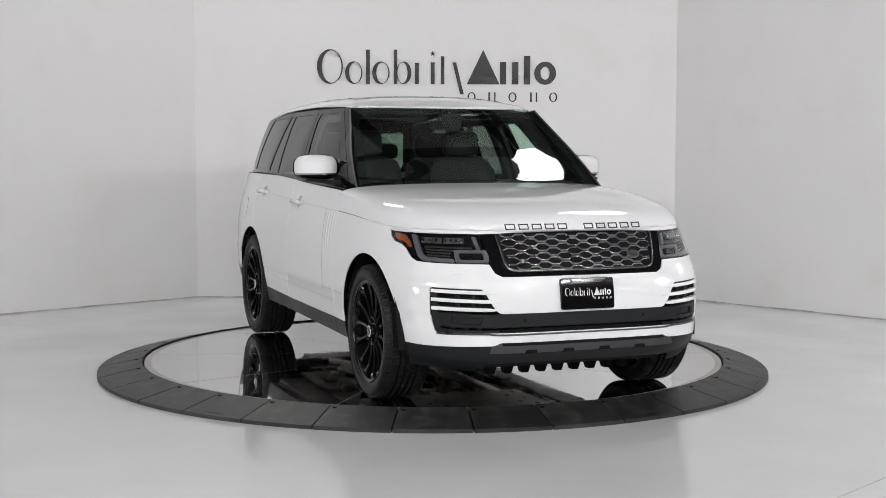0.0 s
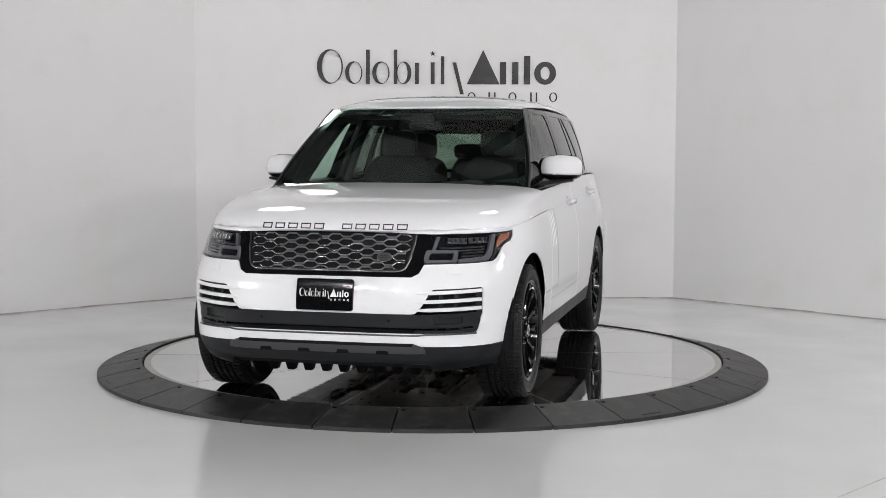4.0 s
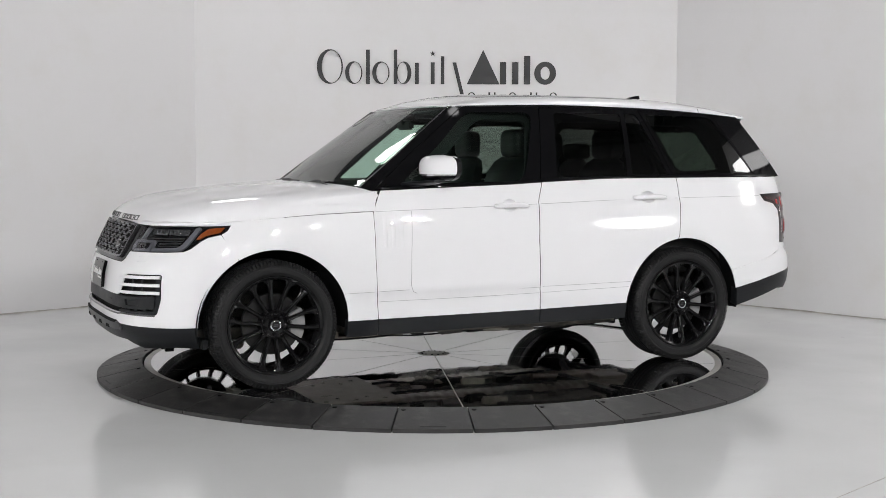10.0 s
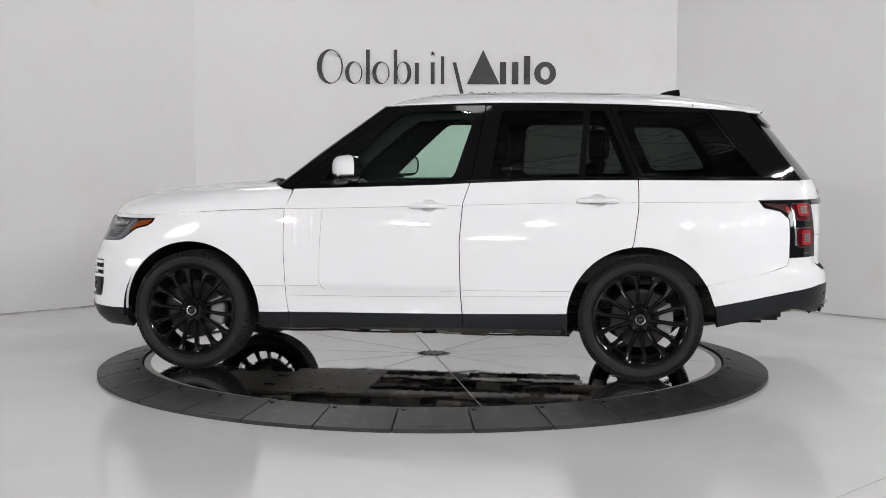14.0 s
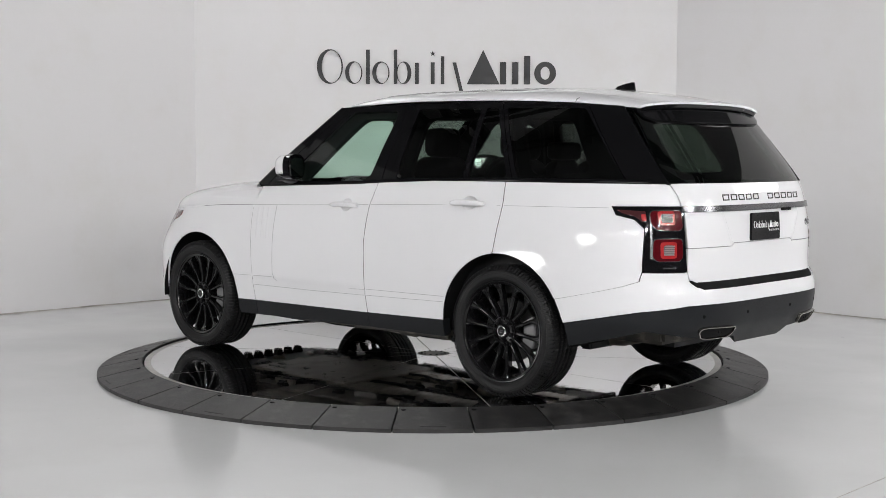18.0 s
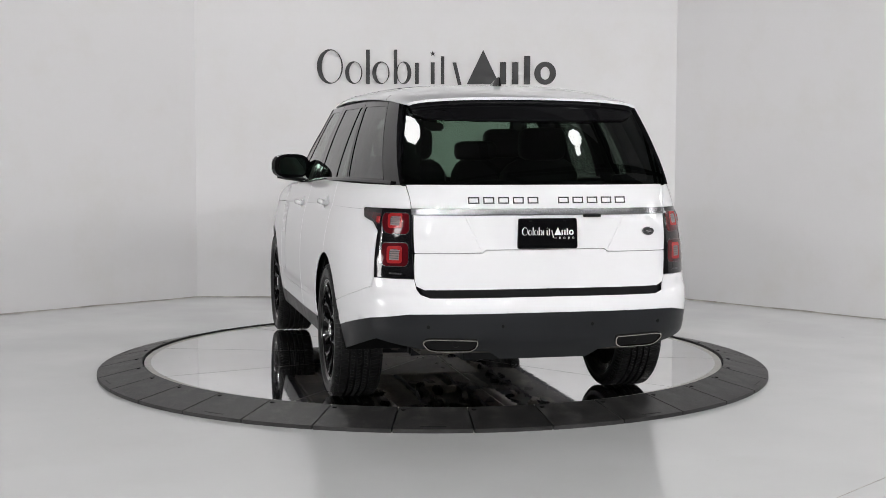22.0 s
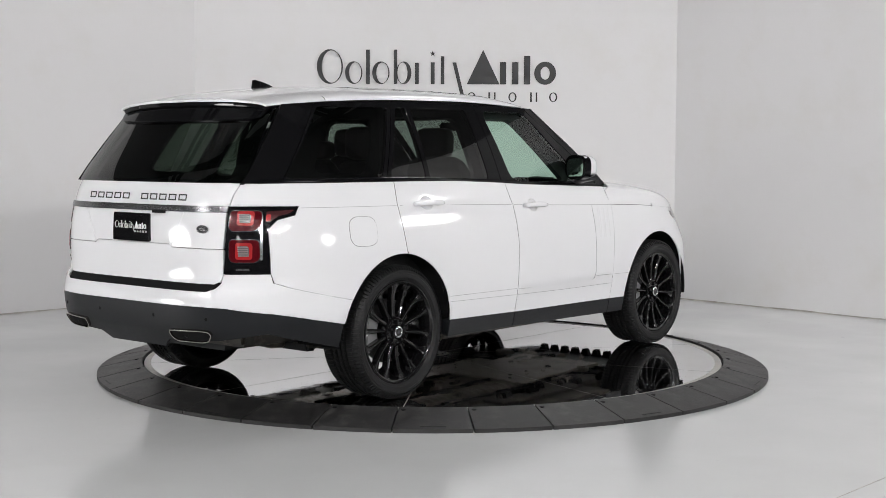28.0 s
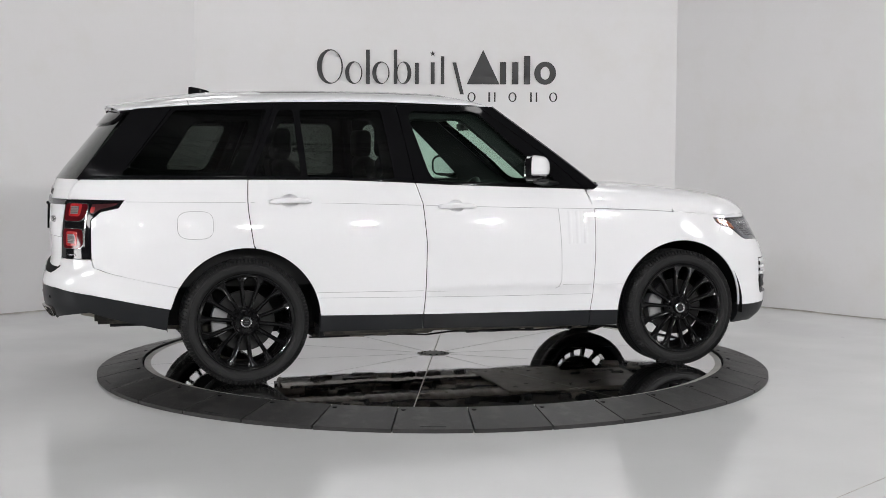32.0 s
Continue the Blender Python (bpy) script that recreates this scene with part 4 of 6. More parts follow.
def wheel_kit():
    kit = []

    def add(nm, bm, mt, lb="", smooth=True):
        me = bpy.data.meshes.new(nm)
        bmesh.ops.recalc_face_normals(bm, faces=bm.faces)
        bm.to_mesh(me)
        bm.free()
        me.materials.append(mt)
        if smooth:
            for p in me.polygons:
                p.use_smooth = True
            me.set_sharp_from_angle(angle=radians(38))
        kit.append((nm, me, mt, lb))
    add("tyre", wheel_meshes(), M_RUBBER, "black road tyre with deep tread grooves")
    # tread blocks cut by cross sipes
    bm = bmesh.new()
    for k in range(104):
        a = 2 * math.pi * k / 104
        for y0, y1, sk in ((0.064, 0.104, 0.02), (0.027, 0.046, -0.02), (-0.010, 0.010, 0.02), (-0.046, -0.027, -0.02), (-0.104, -0.064, 0.02)):
            w2 = 0.0235
            vs = []
            for rr in (0.384, 0.3897):
                for yy, da in ((y0, 0), (y1, sk)):
                    for q in (-w2, w2):
                        an = a + da + q
                        vs.append(bm.verts.new((rr * math.cos(an), yy, rr * math.sin(an))))
            for f in ((4, 5, 7, 6), (0, 1, 5, 4), (2, 3, 7, 6), (0, 2, 6, 4), (1, 3, 7, 5)):
                bm.faces.new([vs[i] for i in f])
    # shoulder lugs
    for k in range(104):
        a = 2 * math.pi * k / 104
        for s in (1, -1):
            rows = []
            for rr, yy, d in ((0.3893, 0.106, 0.008), (0.3862, 0.119, 0.012), (0.3740, 0.1315, 0.012), (0.3655, 0.1365, 0.008)):
                rows.append([bm.verts.new(((rr - e) * math.cos(a + q), (yy - e * 0.7 * (yy > 0.11)) * s, (rr - e) * math.sin(a + q))) for q, e in ((-0.0225, d), (-0.020, 0), (0.020, 0), (0.0225, d))])
            for p, r in zip(rows, rows[1:]):
                for i in range(3):
                    bm.faces.new((p[i], p[i + 1], r[i + 1], r[i]))
    add("tread", bm, M_RUBBER, "", False)
    bm = bmesh.new()
    lathe(bm, [(0.297, 0.112), (0.3005, 0.122), (0.298, 0.127), (0.292, 0.127), (0.286, 0.121), (0.279, 0.118), (0.272, 0.098), (0.264, 0.06), (0.258, -0.10), (0.297, -0.116), (0.297, -0.10), (0.270, 0.0), (0.276, 0.09)], 72)
    add("rim", bm, M_WHEEL, "gloss black alloy rim")
    # fourteen forked spokes
    bm = bmesh.new()
    for k in range(14):
        a = 2 * math.pi * k / 14 + math.pi / 28
        rot = Matrix.Rotation(-a, 4, "Y")
        lean = 0.012 if k % 2 else -0.012
        path = [(0.062, 0.0, 0.098, 0.020), (0.095, 0.0, 0.092, 0.0125), (0.15, 0.0, 0.091, 0.0120), (0.215, 0.0, 0.098, 0.0135), (0.248, 0.4 * lean, 0.106, 0.0175), (0.266, 0.8 * lean, 0.111, 0.0300), (0.289, lean, 0.117, 0.0340)]
        prev = None
        for rr, off, yy, hw in path:
            # two polished ridges with a shallow valley between, and flared flanks
            ring = [bm.verts.new(rot @ Vector(p)) for p in ((rr, yy - 0.004, off - hw), (rr, yy + 0.001, off - hw * 0.72), (rr, yy - 0.0035, off - hw * 0.3), (rr, yy - 0.0035, off + hw * 0.3), (rr, yy + 0.001, off + hw * 0.72),
                                                            (rr, yy - 0.004, off + hw), (rr, yy - 0.040, off + hw * 0.8), (rr, yy - 0.040, off - hw * 0.8))]
            if prev:
                for i in range(8):
                    bm.faces.new((prev[i], ring[i], ring[(i + 1) % 8], prev[(i + 1) % 8]))
            prev = ring
        bm.faces.new(prev)
    add("spokes", bm, M_WHEEL, "ring of slender gloss black spokes", False)
    bm = bmesh.new()
    lathe(bm, [(0.0, 0.112), (0.036, 0.112), (0.040, 0.106), (0.042, 0.094), (0.072, 0.092), (0.080, 0.100), (0.084, 0.098), (0.090, 0.085), (0.092, 0.02)], 48)
    add("hub", bm, M_WHEEL)
    bm = bmesh.new()
    lathe(bm, [(0.0235, 0.1165), (0.0255, 0.1195), (0.030, 0.1195), (0.034, 0.1165), (0.035, 0.110)], 40)
    add("centre_cap", bm, M_CHROME, "silver-ringed centre cap")
    bm = bmesh.new()
    lathe(bm, [(0.0, 0.1182), (0.0245, 0.1182), (0.0245, 0.115)], 32)
    add("cap_disc", bm, M_SMOKE)
    bm = bmesh.new()
    for x0, x1, z in ((-0.015, 0.010, 0.005), (-0.010, 0.015, -0.005)):
        box(bm, x0, x1, 0.118, 0.1195, z - 0.0028, z + 0.0028, 0.0008)
    add("cap_mark", bm, M_SATIN, "silver mark on the centre cap", False)
    for k in range(5):
        a = 2 * math.pi * k / 5 + math.pi / 2
        bm = bmesh.new()
        bmesh.ops.create_cone(bm, cap_ends=True, segments=6, radius1=0.0125, radius2=0.011, depth=0.020, matrix=Matrix.Translation((0.058 * math.cos(a), 0.101, 0.058 * math.sin(a))) @ Matrix.Rotation(-math.pi / 2, 4, "X"))
        add("wheel_nut", bm, M_GLOSS, "", False)
    bm = bmesh.new()
    lathe(bm, [(0.09, 0.03), (0.185, 0.03), (0.187, 0.028), (0.187, 0.004), (0.185, 0.002), (0.09, 0.002)], 64)
    lathe(bm, [(0.0, 0.045), (0.075, 0.045), (0.09, 0.03)], 40)
    add("brake_disc", bm, M_DISC, "dull steel brake disc")
    bm = bmesh.new()
    a0, a1 = radians(-28), radians(28)
    sector(bm, 0.115, 0.205, a0, a1, 0.055, 0.055, -0.03, 10)
    bmesh.ops.rotate(bm, verts=bm.verts, cent=(0, 0, 0), matrix=Matrix.Rotation(math.pi / 2, 3, "X"))
    bmesh.ops.scale(bm, verts=bm.verts, vec=(1, -1, 1))
    bmesh.ops.bevel(bm, geom=[e for e in bm.edges if e.calc_face_angle(0) > 0.6], offset=0.006, segments=2, affect="EDGES")
    add("brake_caliper", bm, M_CALIPER, "grey brake caliper")
    return kit


WHEEL = wheel_kit()
for x in (WX, -WX):
    wheel("wheel", Matrix.Translation((x, 0.842, 0.389)) @ Matrix.Rotation(math.pi, 4, "Y"), "gloss black multi-spoke alloy wheel with a low black tyre")
    wheel("wheel", Matrix.Translation((x, -0.842, 0.389)) @ Matrix.Rotation(math.pi, 4, "Z"), "gloss black multi-spoke alloy wheel with a low black tyre")


# ---- the car: lamps, grille and trim ----
def both(pts):
    return pts + [(-u, z) for u, z in pts[::-1]]


def strip(bm, surface, path, half, lift, depth):
    """A raised bar of given half width along a path (u, v) on a surface."""
    prev = None
    for i, (u, v) in enumerate(path):
        e = 1e-3
        p = Vector(surface(u, v))
        n = (Vector(surface(u + e, v)) - Vector(surface(u - e, v))).cross(Vector(surface(u, v + e)) - Vector(surface(u, v - e))).normalized()
        if n.dot(p - Vector((p.x * 0.6, 0, 0.75))) < 0:
            n = -n
        a, b = path[max(i - 1, 0)], path[min(i + 1, len(path) - 1)]
        d = (Vector(surface(*b)) - Vector(surface(*a))).normalized()
        s = n.cross(d).normalized()
        h = half[i] if isinstance(half, list) else half
        ring = [bm.verts.new(q) for q in (p + n * (lift - depth) - s * h, p + n * (lift - 0.25 * h) - s * h, p + n * lift - s * h * 0.6, p + n * lift + s * h * 0.6, p + n * (lift - 0.25 * h) + s * h, p + n * (lift - depth) + s * h)]
        if prev:
            for k in range(6):
                bm.faces.new((prev[k], ring[k], ring[(k + 1) % 6], prev[(k + 1) % 6]))
        else:
            bm.faces.new(ring[::-1])
        prev = ring
    bm.faces.new(prev)
    return bm


def bars(name, parent, surface, path, half, lift, depth, material, label="", mirror=False):
    obs = []
    for f in ((1, -1) if mirror else (1,)):
        bm = bmesh.new()
        strip(bm, surface, path, half, lift, depth)
        if f < 0:
            bmesh.ops.scale(bm, verts=bm.verts, vec=(1, -1, 1))
        obs.append(part(name, bm, material, parent, label, smooth=True, sharp=40))
    return obs


def slabs(name, parent, surface, boxes, lift, depth, material, label=""):
    """Plain raised bars (u0, u1, v0, v1) on a surface, as one mark."""
    bm = bmesh.new()
    for u0, u1, v0, v1 in boxes:
        n = 4
        path = [(u0 + (u1 - u0) * i / n, (v0 + v1) / 2) for i in range(n + 1)]
        strip(bm, surface, path, abs(v1 - v0) / 2, lift, depth)
    return part(name, bm, material, parent, label)


def front():
    # gloss black mask round the grille
    h = nose([(0.0, 0.998)]) + nose([(0.30, 0.996), (0.552, 0.988), (0.535, 0.90), (0.522, 0.825), (0.505, 0.786), (0.470, 0.768), (0.0, 0.764)])
    full = [p for p in h if p[0] > 1e-6]
    patch("grille_mask", both(full), body, M_GLOSS, CAR, "gloss black grille surround", lift=-0.004, thick=0.03)
    # the black backing sheet paints the shade behind the open mesh
    g = patch("grille", both(nose([(0.475, 0.985), (0.45, 0.84), (0.418, 0.795)])), body, M_DARK, CAR, "black mesh grille with a silver frame", lift=0.001, thick=0.02)[0]
    path = nose([(0.474, 0.984), (0.463, 0.90), (0.452, 0.838), (0.436, 0.806), (0.412, 0.794)])
    path = [p for a, b in zip(path, path[1:]) for p in (a, ((a[0] + b[0]) / 2, (a[1] + b[1]) / 2))] + [path[-1]]
    path += [(path[-1][0] * (1 - i / 12), 0.792) for i in range(1, 13)]
    path = path + [(-u, z) for u, z in path[::-1][1:]]
    bars("grille_frame", g, body, path, 0.006, 0.012, 0.02, M_SATIN, "satin silver grille frame")
    # rows of flattened hexagons
    rows = 8
    period = 0.126
    for k in range(rows):
        zc = 0.806 + 0.1695 * k / (rows - 1) * 1.0
        lim = np.interp(zc, [0.79, 0.84, 0.985], [0.40, 0.447, 0.472])
        ph = 0 if k % 2 else 0.5
        pts = []
        m = -8
        while m < 9:
            for f, s in ((0.08, 1), (0.42, 1), (0.58, -1), (0.92, -1)):
                pts.append(((m + f + ph) * period, zc + 0.0066 * s))
            m += 1
        pts = [p for p in pts if abs(p[0]) < lim - 0.004]
        bars("grille_bar", g, body, nose_signed(pts), 0.0034, 0.010, 0.02, M_BAR, "")
    # oval maker's badge, blank
    u, z = fy(0.321, 0.862), 0.862
    e = [(u + 0.048 * math.cos(2 * math.pi * i / 28), z + 0.0225 * math.sin(2 * math.pi * i / 28)) for i in range(28)]
    b = patch("badge", e, body, M_CHROME, g, "small oval silver badge", lift=0.020, thick=0.02, edge=0.012, step=0.02)[0]
    e = [(u + 0.041 * math.cos(2 * math.pi * i / 28), z + 0.0175 * math.sin(2 * math.pi * i / 28)) for i in range(28)]
    patch("badge_field", e, body, M_GUN, b, lift=0.0215, thick=0.003, edge=0.012, step=0.02)
    slabs("badge_mark", b, body, [(u - 0.026, u + 0.022, z + 0.002, z + 0.007), (u - 0.018, u + 0.028, z - 0.007, z - 0.002)], 0.0235, 0.004, M_SATIN)
    # bonnet lettering as plain bars
    lettering("bonnet_lettering", hood_front, 0.421, -0.405, 1.024, 0.030, M_LETTER)
    # head lamps
    o = nose([(0.556, 0.985), (0.70, 0.990), (0.82, 0.994)]) + [(1.117, 0.999), (1.262, 1.008), (1.278, 1.000), (1.268, 0.962), (1.236, 0.941), (1.172, 0.925), (1.140, 0.903), (1.098, 0.856), (1.070, 0.841)] + \
        nose([(0.797, 0.836), (0.70, 0.835), (0.537, 0.834)])
    lamps = patch("headlamp", o, body, M_SMOKE, CAR, "dark headlamp with grey light guides and an amber marker", mirror=True, lift=-0.030, thick=0.03, step=0.03)
    for k, lamp in enumerate(lamps):
        f = 1 if k == 0 else -1

        def sk(u, z, f=f):
            p = body(u, z)
            return (p[0], p[1] * f, p[2])

        def pl(name, pts, material, label="", lift=-0.009, thick=0.006, r=0.008, holes=()):
            ob = patch(name, rounded(pts, r), sk, material, lamp, label, lift=lift, thick=thick, edge=0.012, step=0.025, holes=[rounded(h, r) for h in holes])
            return ob[0]
        pl("amber_marker", [(1.250, 0.984), (1.160, 0.976), (1.128, 0.948), (1.110, 0.916), (1.128, 0.916), (1.160, 0.938), (1.232, 0.955)], M_AMBER, "orange side marker", r=0.005)
        # daytime-light guide: an outer sweep, an inner box and a short upright
        pl("light_guide", [(1.120, 0.984), (1.090, 0.984), (1.046, 0.892), (1.020, 0.868), (0.846, 0.860), (0.846, 0.843), (1.040, 0.848), (1.068, 0.872)], M_GUIDE, "grey light guide", lift=-0.010, thick=0.02, r=0.012)
        pl("light_guide", [(0.846, 0.906), (0.655, 0.905), (0.640, 0.868), (0.647, 0.841), (0.836, 0.843)], M_GUIDE, "grey light guide", lift=-0.004, thick=0.024, r=0.012,
           holes=[[(0.822, 0.893), (0.676, 0.892), (0.668, 0.868), (0.672, 0.853), (0.812, 0.854)]])
        pl("light_guide", [(0.738, 0.978), (0.716, 0.976), (0.690, 0.912), (0.708, 0.912)], M_GUIDE, "grey light guide", lift=-0.010, thick=0.02, r=0.004)
        pl("box_lens", [(0.816, 0.890), (0.680, 0.889), (0.674, 0.856), (0.808, 0.857)], M_SMOKE, "", lift=-0.012)
        # two rows of clear projector cells
        for u0, u1, n in ((1.052, 0.920, 6), (0.908, 0.786, 7)):
            lens = pl("projector", [(u0, 0.972), (u1, 0.972), (u1, 0.944), (u0, 0.942)], M_PROJ, "clear projector lens strip", lift=-0.016, r=0.004)
            for q in range(n):
                a = u0 + (u1 - u0) * (q + 0.18) / n
                b = u0 + (u1 - u0) * (q + 0.82) / n
                pl("facet", [(a, 0.967), (b, 0.967), (b, 0.950), (a, 0.949)], M_CHROME if q % 2 == 0 else M_PROJ, "", lift=-0.012, r=0.003)
        # ribbed dark inner panel
        for q in range(4):
            z = 0.928 - q * 0.015
            pl("inner_rib", [(1.035 - q * 0.006, z), (0.74 if z > 0.912 else 0.87, z - 0.002), (0.74 if z > 0.912 else 0.87, z - 0.007), (1.033 - q * 0.006, z - 0.005)], M_GUN, "", lift=-0.022, r=0.002)
        patch("lens_cover", o, sk, M_CLEAR, lamp, "clear lamp cover", lift=0.0, thick=0.004, step=0.03)
    # lower openings
    hh = nose([(0.48, 0.575), (0.535, 0.615), (0.585, 0.705), (0.835, 0.712), (0.835, 0.56), (0.81, 0.459), (0.625, 0.461)])
    op = patch("air_intake", both(hh), body, M_DARK, CAR, "black lower air intake", lift=-0.040, thick=0.02)[0]
    for f in (1, -1):
        def sk(u, z, f=f):
            p = body(u, z)
            return (p[0], p[1] * f, p[2])
        # dark frame round the vent
        o = nose([(0.535, 0.618), (0.588, 0.700), (0.829, 0.706), (0.829, 0.56), (0.805, 0.466), (0.50, 0.466), (0.50, 0.478), (0.70, 0.480), (0.79, 0.486), (0.806, 0.56), (0.806, 0.692), (0.597, 0.688)])
        patch("vent_frame", o, sk, M_TRIM, op, "dark grey vent frame", lift=-0.010, thick=0.03)
        for zo, zi, y0 in ((0.690, 0.679, 0.500), (0.643, 0.633, 0.492), (0.597, 0.589, 0.500)):
            path = [(fy(y0 + (0.824 - y0) * i / 14, zi + (zo - zi) * i / 14), zi + (zo - zi) * i / 14) for i in range(15)]
            half = [0.002, 0.0055, 0.008] + [0.0095] * 12
            bm = bmesh.new()
            strip(bm, sk, path, half, 0.004, 0.03)
            part("vent_blade", bm, M_PAINT, op, "white vent blade", smooth=True, sharp=50)
        for yy in (0.60, 0.665, 0.73):
            patch("vent_divider", nose([(yy, 0.505), (yy + 0.02, 0.505), (yy + 0.02, 0.472), (yy, 0.472)]), sk, M_TRIM, op, lift=-0.02, thick=0.02)
        for yy in (0.63, 0.71):
            patch("vent_divider", nose([(yy, 0.695), (yy + 0.014, 0.695), (yy + 0.014, 0.58), (yy, 0.58)]), sk, M_TRIM, op, lift=-0.024, thick=0.015)
    slots = []
    for f in (1, -1):
        h = nose([(0.585, 0.548), (0.745, 0.553), (0.742, 0.515), (0.600, 0.511)])
        slots.append(rounded([(u * f, z) for u, z in h], 0.008))
    bar = patch("bumper_bar", both(nose([(0.30, 0.566), (0.545, 0.562), (0.700, 0.570), (0.803, 0.572), (0.797, 0.502), (0.70, 0.496), (0.56, 0.495), (0.30, 0.497)])), body, M_TRIM, op, "matt black bumper bar", holes=slots, lift=-0.002, thick=0.03)[0]
    for sl in slots:
        cu, cz = sum(p[0] for p in sl) / len(sl), sum(p[1] for p in sl) / len(sl)
        patch("lamp_slot", [(cu + (u - cu) * 1.05, cz + (z - cz) * 1.1) for u, z in sl], body, M_TRIM, op, "recessed black corner slot", lift=-0.016, thick=0.01)
    for y in (-0.36, 0.36):
        patch("parking_sensor", arc(fy(y, 0.535), 0.535, 0.011, 0, 340, 17), body, M_DARK, op, lift=-0.002, thick=0.006)
    path = [(fy(y, 0.461 + (0.006 if abs(y) < 0.5 else 0)), 0.4615 if abs(y) > 0.53 else 0.456) for y in np.linspace(-0.80, 0.80, 41)]
    bars("intake_strip", op, body, [(float(u), z) for u, z in path], 0.0045, 0.006, 0.02, M_GUN, "grey strip under the intake")
    # tow-cover outlines
    for f in (1, -1):
        def sk(u, z, f=f):
            p = body(u, z)
            return (p[0], p[1] * f, p[2])
        patch("washer_cover", rounded(nose([(0.655, 0.805), (0.725, 0.806), (0.724, 0.778), (0.656, 0.777)]), 0.004), sk, M_PAINT, CAR, lift=0.0012, thick=0.004)
    plate("number_plate", body, fy(-0.152, 0.66), fy(0.165, 0.66), 0.582, 0.742, 0.022)
    # teeth under the nose
    for i in range(9):
        y = -0.42 + i * 0.105
        bm = bmesh.new()
        prism(bm, [(y - 0.040, 0.0), (y + 0.040, 0.0), (y + 0.018, -0.062), (y - 0.018, -0.062)], Matrix(((0, 0, 1, 2.01), (1, 0, 0, 0), (0, 1, 0, 0.252), (0, 0, 0, 1))), 0.05)
        part("undertray_tooth", bm, M_DARK, CAR)
    bm = bmesh.new()
    box(bm, 1.55, 2.10, -0.60, 0.60, 0.245, 0.30, 0.01)
    part("undertray", bm, M_TRIM, CAR, "black front undertray")


def nose_signed(pts):
    return [(fy(y, z), z) for y, z in pts]


def hood_front(u, v):
    """The bonnet's leading slope, by y and height."""
    lo, hi = 0.6, 1.2
    # find the across-parameter for this y, then the lengthwise one for this height
    b0, b1 = 0.0, 1.0
    y = abs(u)
    for _ in range(24):
        bm_ = (b0 + b1) / 2
        if abs(hood(1.17, bm_)[1]) < y:
            b0 = bm_
        else:
            b1 = bm_
    b = math.copysign((b0 + b1) / 2, u)
    for _ in range(24):
        mid = (lo + hi) / 2
        if hood(mid, b)[2] > v:
            lo = mid
        else:
            hi = mid
    return hood((lo + hi) / 2, b)


def lettering(name, surface, y_first, y_last, zmid, height, material):
    """The maker's name as a row of plain hollow blocks, one for each character's place."""
    places = [0, 1, 2, 3, 4, 6.1, 7.1, 8.1, 9.1, 10.1]
    step = (y_last - y_first) / 10.75
    w = abs(step) * 0.74
    holder = new(name)
    holder.parent = CAR
    tagged(holder, "row of dark raised letters on the white panel")
    t = height * 0.095
    for k in places:
        y = y_first + step * k
        y1 = y + math.copysign(w, step)
        a, b = zmid - height / 2, zmid + height / 2
        bm = bmesh.new()
        for za in (a + t, b - t):
            strip(bm, surface, [(y + (y1 - y) * i / 4, za) for i in range(5)], t, 0.003, 0.006)
        for ya in (y + math.copysign(t, step), y1 - math.copysign(t, step)):
            strip(bm, surface, [(ya, a + (b - a) * i / 2) for i in range(3)], t, 0.0029, 0.006)
        part("block", bm, material, holder)


# the dealer's mark in plain shapes: ovals (x0, x1, y0, y1, thick side, thin side), uprights and a wedge, in hundredths of its width
MARK_OVALS = [(0.0, 10.8, 0.0, 14.3, 2.0, 0.6), (11.7, 18.9, 0.0, 9.3, 1.7, 0.5), (23.0, 30.2, 0.0, 9.3, 1.7, 0.5), (33.0, 39.3, 0.0, 9.3, 0.5, 1.6), (90.5, 99.6, -0.1, 9.4, 2.6, 2.6)]
MARK_BARS = [(20.4, 22.0, 0.0, 14.2), (32.0, 33.4, 0.0, 14.2), (40.8, 42.4, 0.0, 8.8), (47.4, 49.0, 0.0, 9.0), (51.6, 53.0, 0.0, 11.5), (76.2, 78.8, 0.0, 9.2), (81.3, 83.9, 0.0, 9.2), (86.2, 88.8, 0.0, 11.8)]
MARK_SLANTS = [(57.2, 9.0, 60.4, -4.2, 1.5)]
MARK_WEDGE = [(62.4, 0.0), (69.2, 14.2), (76.0, 0.0)]
MARK_SMALL = [(62.8, -7.3), (71.4, -7.3), (79.9, -7.3), (88.8, -7.3), (96.9, -7.3)]


